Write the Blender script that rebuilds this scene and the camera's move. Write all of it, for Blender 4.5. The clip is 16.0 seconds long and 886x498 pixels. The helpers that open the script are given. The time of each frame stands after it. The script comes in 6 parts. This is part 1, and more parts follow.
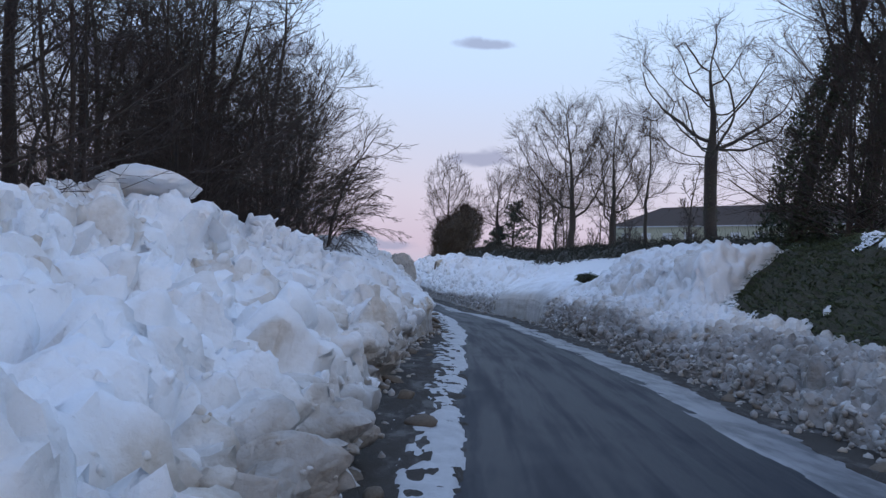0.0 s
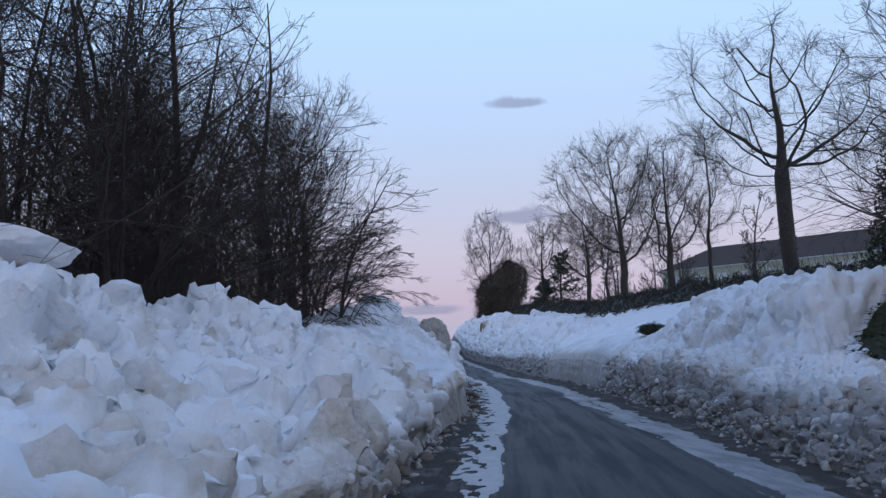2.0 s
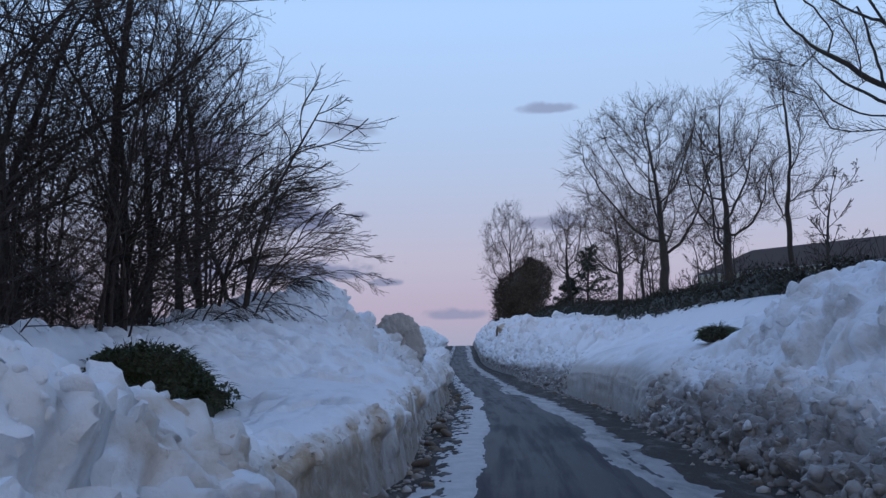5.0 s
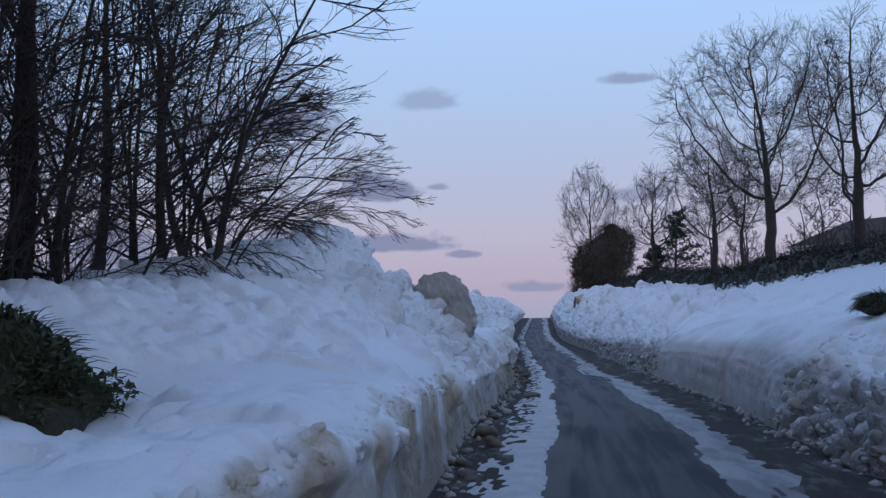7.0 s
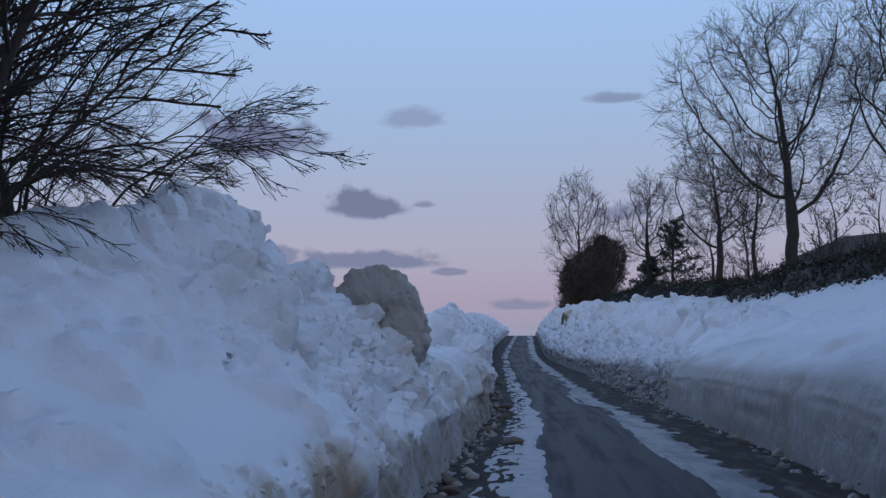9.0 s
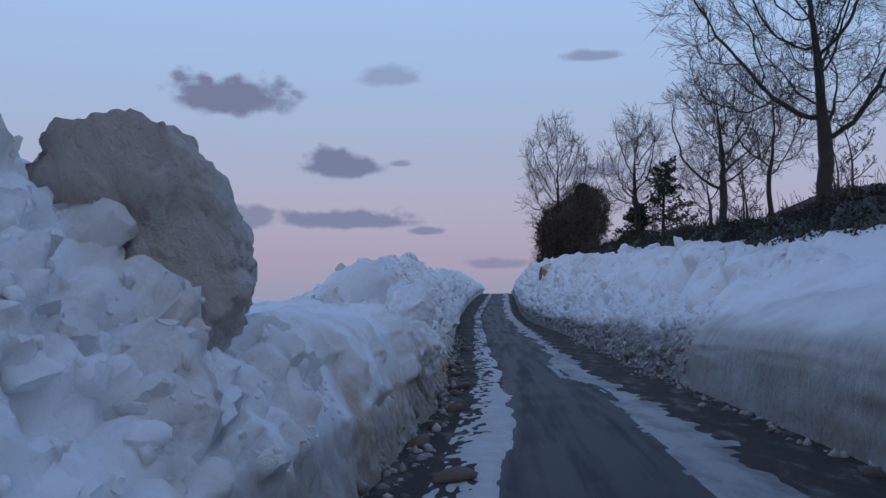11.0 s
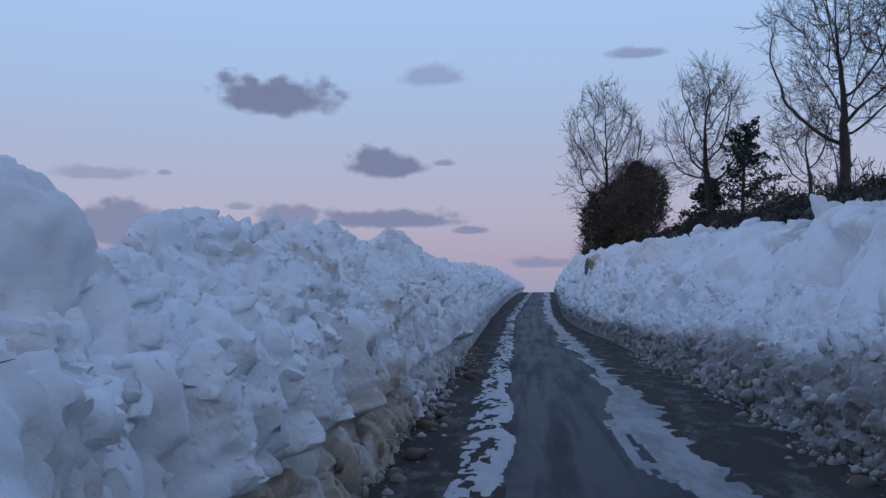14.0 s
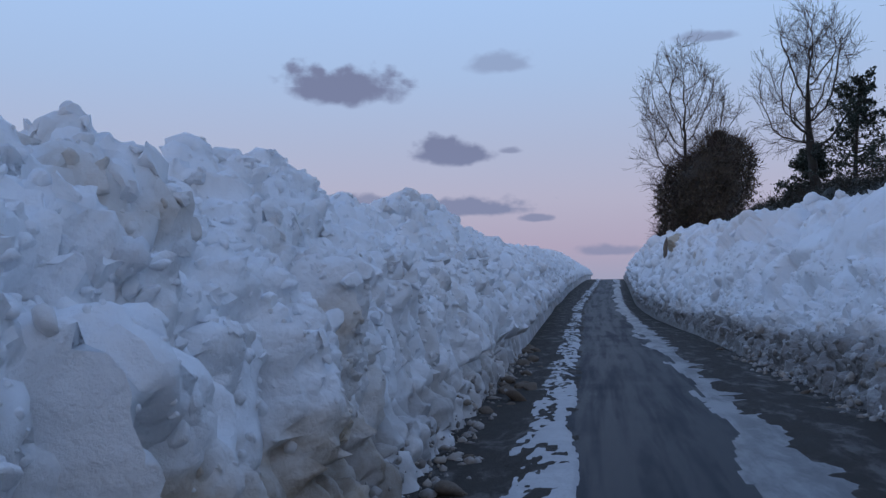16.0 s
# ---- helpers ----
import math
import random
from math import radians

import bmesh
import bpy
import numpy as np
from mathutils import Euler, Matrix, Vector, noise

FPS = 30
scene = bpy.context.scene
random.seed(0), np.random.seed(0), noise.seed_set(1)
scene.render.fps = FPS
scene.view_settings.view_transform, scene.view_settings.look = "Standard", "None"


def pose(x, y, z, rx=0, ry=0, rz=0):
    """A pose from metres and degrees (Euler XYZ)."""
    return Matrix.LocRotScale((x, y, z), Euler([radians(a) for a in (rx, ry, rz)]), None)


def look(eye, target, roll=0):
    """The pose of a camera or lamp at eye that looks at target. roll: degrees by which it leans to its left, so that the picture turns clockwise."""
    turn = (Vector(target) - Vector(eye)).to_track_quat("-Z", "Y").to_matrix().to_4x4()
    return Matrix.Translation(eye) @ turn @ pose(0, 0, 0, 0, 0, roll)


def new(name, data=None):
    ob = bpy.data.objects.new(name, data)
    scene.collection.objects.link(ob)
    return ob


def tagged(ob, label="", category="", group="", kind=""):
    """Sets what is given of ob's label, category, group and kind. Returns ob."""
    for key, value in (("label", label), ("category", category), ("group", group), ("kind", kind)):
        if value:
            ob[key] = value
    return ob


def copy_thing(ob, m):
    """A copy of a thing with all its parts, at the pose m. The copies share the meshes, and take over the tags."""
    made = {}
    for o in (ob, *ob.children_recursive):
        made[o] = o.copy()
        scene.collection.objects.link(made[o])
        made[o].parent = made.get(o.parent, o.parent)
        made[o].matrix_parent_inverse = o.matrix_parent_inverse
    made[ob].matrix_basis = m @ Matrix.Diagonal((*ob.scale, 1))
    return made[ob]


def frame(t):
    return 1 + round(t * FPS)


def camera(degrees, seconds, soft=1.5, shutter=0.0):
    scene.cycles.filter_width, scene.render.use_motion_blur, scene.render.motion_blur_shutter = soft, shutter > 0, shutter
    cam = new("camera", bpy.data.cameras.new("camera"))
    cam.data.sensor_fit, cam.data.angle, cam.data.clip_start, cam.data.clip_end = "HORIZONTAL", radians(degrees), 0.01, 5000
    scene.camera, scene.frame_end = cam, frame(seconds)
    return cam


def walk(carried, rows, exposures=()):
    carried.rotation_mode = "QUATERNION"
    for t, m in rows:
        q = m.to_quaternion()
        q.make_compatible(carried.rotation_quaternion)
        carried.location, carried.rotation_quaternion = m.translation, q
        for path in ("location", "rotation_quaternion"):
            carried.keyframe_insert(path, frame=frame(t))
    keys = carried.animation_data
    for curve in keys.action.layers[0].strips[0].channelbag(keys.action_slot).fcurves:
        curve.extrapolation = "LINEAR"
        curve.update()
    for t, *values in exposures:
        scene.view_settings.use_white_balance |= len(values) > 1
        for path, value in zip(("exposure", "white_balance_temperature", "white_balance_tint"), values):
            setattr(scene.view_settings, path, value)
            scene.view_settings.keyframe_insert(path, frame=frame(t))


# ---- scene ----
cam = camera(48.0, 16.0, soft=1.4)
PATH = [
    (0, (-1.592, -1.477, 1.375), (-1.401, 0.513, 1.442), 2.9),
    (0.5, (-1.409, -0.253, 1.439), (-1.203, 1.735, 1.506), 0.7),
    (1, (-1.149, 1.052, 1.483), (-1.014, 3.046, 1.561), -0.4),
    (1.5, (-0.885, 2.314, 1.515), (-0.775, 4.306, 1.649), -1.3),
    (2, (-0.625, 3.744, 1.535), (-0.53, 5.733, 1.726), -1.9),
    (2.5, (-0.409, 5.111, 1.557), (-0.329, 7.1, 1.749), -1.5),
    (3, (-0.159, 6.583, 1.591), (-0.104, 8.573, 1.779), -0.8),
    (3.2, (-0.072, 7.177, 1.613), (-0.012, 9.167, 1.802), -0.6),
    (5.3, (1.307, 14.576, 1.564), (1.333, 16.566, 1.766), -1.2),
    (5.5, (1.361, 15.12, 1.569), (1.364, 17.112, 1.748), -0.9),
    (6, (1.467, 16.535, 1.548), (1.422, 18.529, 1.694), -0.7),
    (6.5, (1.572, 17.848, 1.557), (1.488, 19.842, 1.692), -0.5),
    (7, (1.659, 19.316, 1.548), (1.536, 21.307, 1.695), -0.3),
    (7.5, (1.742, 20.638, 1.538), (1.636, 22.625, 1.739), -0.0),
    (8, (1.813, 22.167, 1.517), (1.718, 24.155, 1.718), -0.4),
    (8.5, (1.852, 23.56, 1.527), (1.762, 25.549, 1.719), -0.2),
    (9, (1.889, 25.077, 1.541), (1.795, 27.066, 1.723), -0.1),
    (9.5, (1.94, 26.492, 1.516), (1.857, 28.484, 1.678), -0.4),
    (10, (1.986, 27.981, 1.493), (1.97, 29.977, 1.623), -0.6),
    (10.2, (2.014, 28.573, 1.478), (2.008, 30.57, 1.596), -0.7),
    (12.3, (2.86, 37.968, 1.458), (2.724, 39.961, 1.552), 0.1),
    (12.5, (2.885, 38.583, 1.455), (2.767, 40.577, 1.555), 0.1),
    (13, (2.938, 40.17, 1.445), (2.842, 42.165, 1.55), -0.1),
    (13.5, (2.987, 41.647, 1.446), (2.883, 43.642, 1.547), -0.3),
    (14, (3.057, 43.219, 1.442), (2.921, 45.212, 1.541), -0.4),
    (14.5, (3.075, 44.705, 1.429), (2.924, 46.696, 1.531), -0.4),
    (15, (3.12, 46.25, 1.41), (2.917, 48.238, 1.497), -0.7),
    (15.5, (3.123, 47.755, 1.387), (2.883, 49.739, 1.461), -0.8),
    (16, (3.094, 49.378, 1.388), (2.825, 51.358, 1.464), -0.5),
]
walk(cam, [(t, look(eye, target, roll)) for t, eye, target, roll in PATH],
     exposures=[(0, .48, 7300, 10), (1.5, .38, 7100, 10), (3, .19, 6900, 10), (5.5, .08, 6750, 10), (7, .05, 6700, 10), (9, -.21, 6650, 10), (12.5, -.13, 6600, 10), (16, -.08, 6600, 10)])

# ---------------------------------------------------------------- world and light
CLOUDS = [(-13.6, 11.72, 3.75, 1.37, .85), (-7.28, 7.8, 2.61, 0.98, .85), (-3.85, 7.82, 0.72, 0.26, .6),
          (-4.35, 12.77, 2.12, 0.72, .4), (7.36, 13.69, 1.89, 0.39, .55), (-12.89, 4.69, 1.95, 0.85, .7),
          (-6.45, 4.7, 4.4, 0.78, .8), (-2.37, 3.96, 1.04, 0.33, .7), (-21.63, 4.1, 2.93, 1.47, .75),
          (-24.92, 2.89, 3.58, 0.78, .75), (-23.29, 7.02, 2.61, 0.46, .4), (-19.59, 7.11, 0.46, 0.2, .5),
          (-15.48, 5.28, 0.85, 0.26, .5), (-18.14, 1.13, 1.79, 0.65, .45), (1.68, 2.04, 1.79, 0.39, .6),
          (7.43, 7.24, 1.95, 0.59, .6), (-25.53, 5.11, 1.17, 0.39, .5)]


class Nodes:
    """A small wrapper to lay out node trees."""

    def __init__(self, tree):
        self.tree = tree
        tree.nodes.clear()

    def add(self, kind, **values):
        node = self.tree.nodes.new(kind)
        for key, value in values.items():
            if key.startswith("in_"):
                k = key[3:]
                k = int(k) if k.isdigit() else k.replace("_", " ")
                self.put(node.inputs[k], value)
            else:
                setattr(node, key, value)
        return node

    def put(self, socket, value):
        if isinstance(value, bpy.types.NodeSocket):
            self.tree.links.new(value, socket)
        else:
            socket.default_value = value

    def math(self, op, a, b=0.0, c=0.0, clamp=False):
        node = self.add("ShaderNodeMath", operation=op, use_clamp=clamp)
        for socket, value in zip(node.inputs, (a, b, c)):
            self.put(socket, value)
        return node.outputs[0]

    def mix(self, fac, a, b, blend="MIX"):
        node = self.add("ShaderNodeMix", data_type="RGBA", blend_type=blend)
        self.put(node.inputs[0], fac)
        self.put(node.inputs[6], a)
        self.put(node.inputs[7], b)
        return node.outputs[2]

    def ramp(self, fac, stops, smooth=False):
        node = self.add("ShaderNodeValToRGB")
        ramp = node.color_ramp
        ramp.interpolation = "EASE" if smooth else "LINEAR"
        while len(ramp.elements) < len(stops):
            ramp.elements.new(0.5)
        for el, (pos, col) in zip(ramp.elements, stops):
            el.position = pos
            el.color = (col, col, col, 1) if isinstance(col, (int, float)) else (*col, 1)
        self.put(node.inputs[0], fac)
        return node.outputs[0]

    def noise(self, vec, scale, detail=4.0, rough=0.55, dist=0.0):
        node = self.add("ShaderNodeTexNoise", in_Scale=scale, in_Detail=detail, in_Roughness=rough, in_Distortion=dist)
        if vec is not None:
            self.put(node.inputs["Vector"], vec)
        return node.outputs[0]

    def step(self, x, lo, hi):
        node = self.add("ShaderNodeMapRange", interpolation_type="SMOOTHSTEP")
        for k, v in zip(("Value", "From Min", "From Max"), (x, lo, hi)):
            self.put(node.inputs[k], v)
        return node.outputs[0]


def make_world():
    world = bpy.data.worlds.new("dusk_sky")
    scene.world = world
    world.use_nodes = True
    n = Nodes(world.node_tree)
    co = n.add("ShaderNodeTexCoord").outputs["Generated"]
    sep = n.add("ShaderNodeSeparateXYZ", in_0=co)
    x, y, z = sep.outputs
    el = n.math("MULTIPLY", n.math("ARCSINE", z), 180 / math.pi)
    az = n.math("MULTIPLY", n.math("ARCTAN2", x, y), 180 / math.pi)
    # clear dusk sky: earth-shadow blue at the horizon, a pink belt above it, blue overhead
    fac = n.math("DIVIDE", n.math("ADD", el, 4.0), 94.0, clamp=True)
    deg = lambda e: (e + 4.0) / 94.0
    ahead = n.ramp(fac, [(0, (0.289, .33, .47)), (deg(0), (0.347, .37, .53)), (deg(2.2), (0.425, .385, .54)),
                         (deg(5), (0.449, .45, .62)), (deg(8), (0.415, .48, .69)), (deg(12), (0.386, .53, .81)),
                         (deg(19), (0.386, .60, .98)), (deg(32), (0.270, .44, .82)), (1.0, (0.150, .265, .55))])
    back = n.ramp(fac, [(0, (.30, .26, .26)), (deg(0), (.52, .40, .34)), (deg(5), (.48, .46, .49)),
                        (deg(14), (.37, .43, .59)), (deg(30), (.24, .36, .63)), (1.0, (.155, .265, .55))])
    turn = n.step(y, 0.25, -0.9)
    col = n.mix(turn, ahead, back)
    sky = n.add("ShaderNodeTexSky", sky_type="NISHITA", sun_disc=False, sun_elevation=radians(1.0), sun_rotation=radians(195))
    col = n.mix(1.0, col, n.mix(1.0, sky.outputs[0], (.015, .015, .015, 1), "MULTIPLY"), "ADD")
    # small cumulus in the shade of the earth
    flat = n.add("ShaderNodeCombineXYZ", in_0=az, in_1=n.math("MULTIPLY", el, 1.35), in_2=7.0).outputs[0]
    lobes = n.noise(flat, 0.36, 2.0, 0.5)
    puffs = n.noise(flat, 0.95, 3.0, 0.5)
    wob = n.math("ADD", n.math("MULTIPLY", n.math("SUBTRACT", lobes, 0.5), 1.5), n.math("MULTIPLY", n.math("SUBTRACT", puffs, 0.5), 1.2))
    total = None
    for a0, e0, w, h, dens in CLOUDS:
        dx = n.math("DIVIDE", n.math("SUBTRACT", az, a0), w)
        dy = n.math("DIVIDE", n.math("SUBTRACT", el, e0 - .25 * h), h)
        under = n.math("LESS_THAN", dy, 0.0)
        dy = n.math("MULTIPLY", dy, n.math("ADD", 1.0, n.math("MULTIPLY", under, 0.55)))
        r = n.math("SQRT", n.math("ADD", n.math("MULTIPLY", dx, dx), n.math("MULTIPLY", dy, dy)))
        ragged = n.math("MULTIPLY", wob, n.math("SUBTRACT", 1.0, n.math("MULTIPLY", under, 0.35)))
        m = n.step(n.math("ADD", r, ragged), 1.18, 0.66 if dens > .65 else .45)
        m = n.math("MULTIPLY", m, min(1.0, dens * 1.12))
        total = m if total is None else n.math("MAXIMUM", total, m)
    cloud = n.mix(n.step(el, 0.5, 12.0), (.215, .255, .42, 1), (.185, .215, .36, 1))
    col = n.mix(total, col, cloud)
    bg = n.add("ShaderNodeBackground", in_Color=col, in_Strength=1.0)
    out = n.add("ShaderNodeOutputWorld")
    n.tree.links.new(bg.outputs[0], out.inputs[0])


make_world()
glow = new("sun", bpy.data.lights.new("sun", "SUN"))
glow.data.energy, glow.data.angle, glow.data.color = 0.11, radians(60), (1.0, .92, .84)
glow.matrix_world = look((0, 0, 60), (-22, 60, 26))


# ---------------------------------------------------------------- noise on arrays
def hashed(i, seed):
    """Numbers in 0..1 from integer cells (N, 3)."""
    h = (i[..., 0] * 374761393 + i[..., 1] * 668265263 + i[..., 2] * 2147483647 + seed * 974634721) & 0xFFFFFFFF
    h = ((h ^ (h >> 13)) * 1274126177) & 0xFFFFFFFF
    h = ((h ^ (h >> 16)) * 2246822519) & 0xFFFFFFFF
    return ((h ^ (h >> 15)) & 0xFFFFFF) / float(0x1000000)


def vnoise(p, seed=0):
    i, seed = np.floor(p).astype(np.int64), int(seed)
    f = p - i
    f = f * f * (3 - 2 * f)
    out = 0
    for dx in (0, 1):
        for dy in (0, 1):
            for dz in (0, 1):
                w = (f[..., 0] if dx else 1 - f[..., 0]) * (f[..., 1] if dy else 1 - f[..., 1]) * (f[..., 2] if dz else 1 - f[..., 2])
                out = out + w * hashed(i + np.array([dx, dy, dz]), seed)
    return out


def fbm(p, octaves=4, seed=0, gain=0.5):
    total, amp, norm = 0, 1.0, 0
    for k in range(octaves):
        total = total + amp * vnoise(p * 2.0**k + 17.3 * k, seed + k)
        norm, amp = norm + amp, amp * gain
    return total / norm


def chunks(p, size, seed=0, tilt=1.0, dome=.5):
    """Broken blocks: a plane of its own for each cell, and how near the cell's edge is, and a number for each cell."""
    q = p / size
    i = np.floor(q).astype(np.int64)
    d1 = np.full(len(q), 9.0)
    d2 = d1.copy()
    val, ident = np.zeros(len(q)), np.zeros(len(q))
    for dx in (-1, 0, 1):
        for dy in (-1, 0, 1):
            for dz in (-1, 0, 1):
                c = i + np.array([dx, dy, dz])
                j = np.stack([hashed(c, seed + k) for k in range(3)], -1)
                off = q - c - j
                d = np.sqrt((off**2).sum(-1))
                h = hashed(c, seed + 7)
                g = np.stack([hashed(c, seed + 11 + k) for k in range(3)], -1) - 0.5
                near = d < d1
                d2 = np.where(near, d1, np.minimum(d2, d))
                val = np.where(near, .8 * (h - 0.5) + tilt * (g * off).sum(-1) + dome * (.45 - d * d), val)
                ident = np.where(near, h, ident)
                d1 = np.where(near, d, d1)
    return val, d2 - d1, ident


def smooth(x, lo, hi):
    t = np.clip((x - lo) / (hi - lo), 0, 1)
    return t * t * (3 - 2 * t)


# ---------------------------------------------------------------- materials
def material(name, build, **principled):
    mat = bpy.data.materials.new(name)
    mat.use_nodes = True
    n = Nodes(mat.node_tree)
    bsdf = n.add("ShaderNodeBsdfPrincipled")
    for key, value in principled.items():
        bsdf.inputs[key.replace("_", " ")].default_value = value
    out = n.add("ShaderNodeOutputMaterial")
    n.tree.links.new(bsdf.outputs[0], out.inputs[0])
    build(n, bsdf)
    return mat


def bump(n, bsdf, height, strength, distance):
    b = n.add("ShaderNodeBump", in_Strength=strength, in_Distance=distance, in_Height=height)
    n.tree.links.new(b.outputs[0], bsdf.inputs["Normal"])


def snow_nodes(n, bsdf):
    pos = n.add("ShaderNodeTexCoord").outputs["Object"]
    # dirt, and on the left bank the headlight glow painted in the same beige
    grime_glow = n.add("ShaderNodeAttribute", attribute_name="grime_glow").outputs["Fac"]
    slush = n.add("ShaderNodeAttribute", attribute_name="slush").outputs["Fac"]
    big = n.noise(pos, 1.3, 4, 0.6)
    mid = n.noise(pos, 9.0, 5, 0.65)
    fine = n.noise(pos, 70.0, 4, 0.7)
    white = n.mix(big, (.87, .89, .915, 1), (.925, .935, .95, 1))
    dirty = n.mix(mid, (.62, .50, .36, 1), (.36, .27, .185, 1))
    g = n.math("MULTIPLY", grime_glow, n.math("ADD", 0.45, n.math("MULTIPLY", mid, 1.0)), clamp=True)
    col = n.mix(g, white, dirty)
    grey = n.mix(mid, (.34, .315, .295, 1), (.15, .132, .115, 1))
    col = n.mix(n.math("MULTIPLY", slush, n.math("ADD", 0.65, n.math("MULTIPLY", big, 0.7)), clamp=True), col, grey)
    speck = n.step(fine, 0.66, 0.74)
    col = n.mix(n.math("MULTIPLY", speck, n.math("ADD", 0.06, n.math("MULTIPLY", slush, 0.7))), col, (.12, .10, .08, 1))
    n.put(bsdf.inputs["Base Color"], col)
    n.put(bsdf.inputs["Roughness"], n.mix(slush, (.75, .75, .75, 1), (.42, .42, .42, 1)))
    broken = n.add("ShaderNodeAttribute", attribute_name="broken").outputs["Fac"]
    wob = n.mix(0.12, pos, n.add("ShaderNodeTexNoise", in_Scale=6.0, in_Detail=3.0, in_Vector=pos).outputs[1])
    cell_a = n.add("ShaderNodeTexVoronoi", in_Scale=8.0, in_Vector=wob, in_Randomness=1.0).outputs[0]
    cell_b = n.add("ShaderNodeTexVoronoi", in_Scale=21.0, in_Vector=wob, in_Randomness=1.0).outputs[0]
    crumbs = n.math("ADD", n.math("MULTIPLY", cell_a, -1.1), n.math("MULTIPLY", cell_b, -.55))
    h = n.math("ADD", n.math("MULTIPLY", mid, 0.9), n.math("MULTIPLY", fine, 0.22))
    h = n.math("ADD", h, n.math("MULTIPLY", crumbs, broken))
    bump(n, bsdf, h, 0.6, 0.04)


SNOW = material("snow", snow_nodes, Subsurface_Weight=0.12, Subsurface_Scale=0.03, Subsurface_Radius=(1.0, 1.0, 1.0))


def asphalt_nodes(n, bsdf):
    pos = n.add("ShaderNodeTexCoord").outputs["Object"]
    along = n.add("ShaderNodeSeparateXYZ", in_0=pos).outputs[1]
    across = n.add("ShaderNodeAttribute", attribute_name="across").outputs["Fac"]
    lane = n.add("ShaderNodeCombineXYZ", in_0=across, in_1=n.math("MULTIPLY", along, .045), in_2=0.0).outputs[0]
    tracks = n.noise(lane, 3.2, 5, 0.62, 0.25)
    smear = n.add("ShaderNodeCombineXYZ", in_0=n.math("MULTIPLY", across, .5), in_1=n.math("MULTIPLY", along, 1.2), in_2=3.0).outputs[0]
    smears = n.noise(smear, 1.1, 5, 0.65, 0.5)
    patch = n.noise(pos, 0.35, 4, 0.6, 0.4)
    grit = n.noise(pos, 160.0, 2, 0.6)
    dry = n.step(n.math("ADD", n.math("MULTIPLY", tracks, 0.7), n.math("MULTIPLY", patch, 0.3)), 0.44, 0.64)
    wiped = n.math("MULTIPLY", n.step(smears, 0.60, 0.74), n.step(patch, .45, .62))
    col = n.mix(grit, (.012, .014, .020, 1), (.030, .033, .042, 1))
    frost = n.math("MULTIPLY", n.math("ADD", n.math("MULTIPLY", dry, .55), n.math("MULTIPLY", wiped, .6)), n.math("ADD", 0.25, n.math("MULTIPLY", n.step(grit, .4, .6), 0.75)), clamp=True)
    col = n.mix(n.math("MULTIPLY", frost, 0.15), col, (.30, .30, .32, 1))
    n.put(bsdf.inputs["Base Color"], col)
    n.put(bsdf.inputs["Roughness"], n.math("ADD", 0.50, n.math("MULTIPLY", dry, 0.24)))
    bump(n, bsdf, grit, 0.35, 0.008)


ASPHALT = material("asphalt", asphalt_nodes, Specular_IOR_Level=0.16)


def mud_nodes(n, bsdf):
    pos = n.add("ShaderNodeTexCoord").outputs["Object"]
    big = n.noise(pos, 2.5, 5, 0.65)
    fine = n.noise(pos, 45.0, 4, 0.7)
    col = n.mix(big, (.022, .018, .015, 1), (.074, .060, .048, 1))
    col = n.mix(n.step(fine, .58, .72), col, (.16, .145, .13, 1))
    long = n.add("ShaderNodeMapping", in_Vector=pos, in_Scale=(1.6, 0.5, 1.0)).outputs[0]
    melt = n.noise(long, 1.7, 6, 0.68, 0.3)
    col = n.mix(n.math("MULTIPLY", n.step(melt, .50, .66), n.math("ADD", .25, n.math("MULTIPLY", fine, .9))), col, (.20, .185, .175, 1))
    n.put(bsdf.inputs["Base Color"], col)
    n.put(bsdf.inputs["Roughness"], n.math("ADD", 0.6, n.math("MULTIPLY", big, 0.4)))
    bump(n, bsdf, n.math("ADD", big, fine), 0.8, 0.03)


MUD = material("wet_mud", mud_nodes, Specular_IOR_Level=0.3)


def slush_nodes(n, bsdf):
    pos = n.add("ShaderNodeTexCoord").outputs["Object"]
    big = n.noise(pos, 3.0, 5, 0.65)
    fine = n.noise(pos, 40.0, 4, 0.7)
    col = n.mix(big, (.30, .30, .31, 1), (.66, .66, .67, 1))
    col = n.mix(n.step(fine, .55, .75), col, (.25, .24, .23, 1))
    n.put(bsdf.inputs["Base Color"], col)
    n.put(bsdf.inputs["Roughness"], 0.5)
    bump(n, bsdf, fine, 0.6, 0.02)


SLUSH = material("slush", slush_nodes)


def ice_nodes(n, bsdf):
    pos = n.add("ShaderNodeTexCoord").outputs["Object"]
    long = n.add("ShaderNodeMapping", in_Vector=pos, in_Scale=(1.0, 0.25, 1.0)).outputs[0]
    big = n.noise(long, 2.6, 5, 0.65)
    fine = n.noise(pos, 40.0, 4, 0.7)
    col = n.mix(n.step(big, .36, .62), (.08, .085, .095, 1), (.27, .27, .285, 1))
    col = n.mix(n.math("MULTIPLY", n.step(fine, .5, .75), .6), col, (.17, .165, .16, 1))
    n.put(bsdf.inputs["Base Color"], col)
    n.put(bsdf.inputs["Roughness"], 0.42)
    bump(n, bsdf, fine, 0.4, 0.015)


ICE = material("grey_ice", ice_nodes)


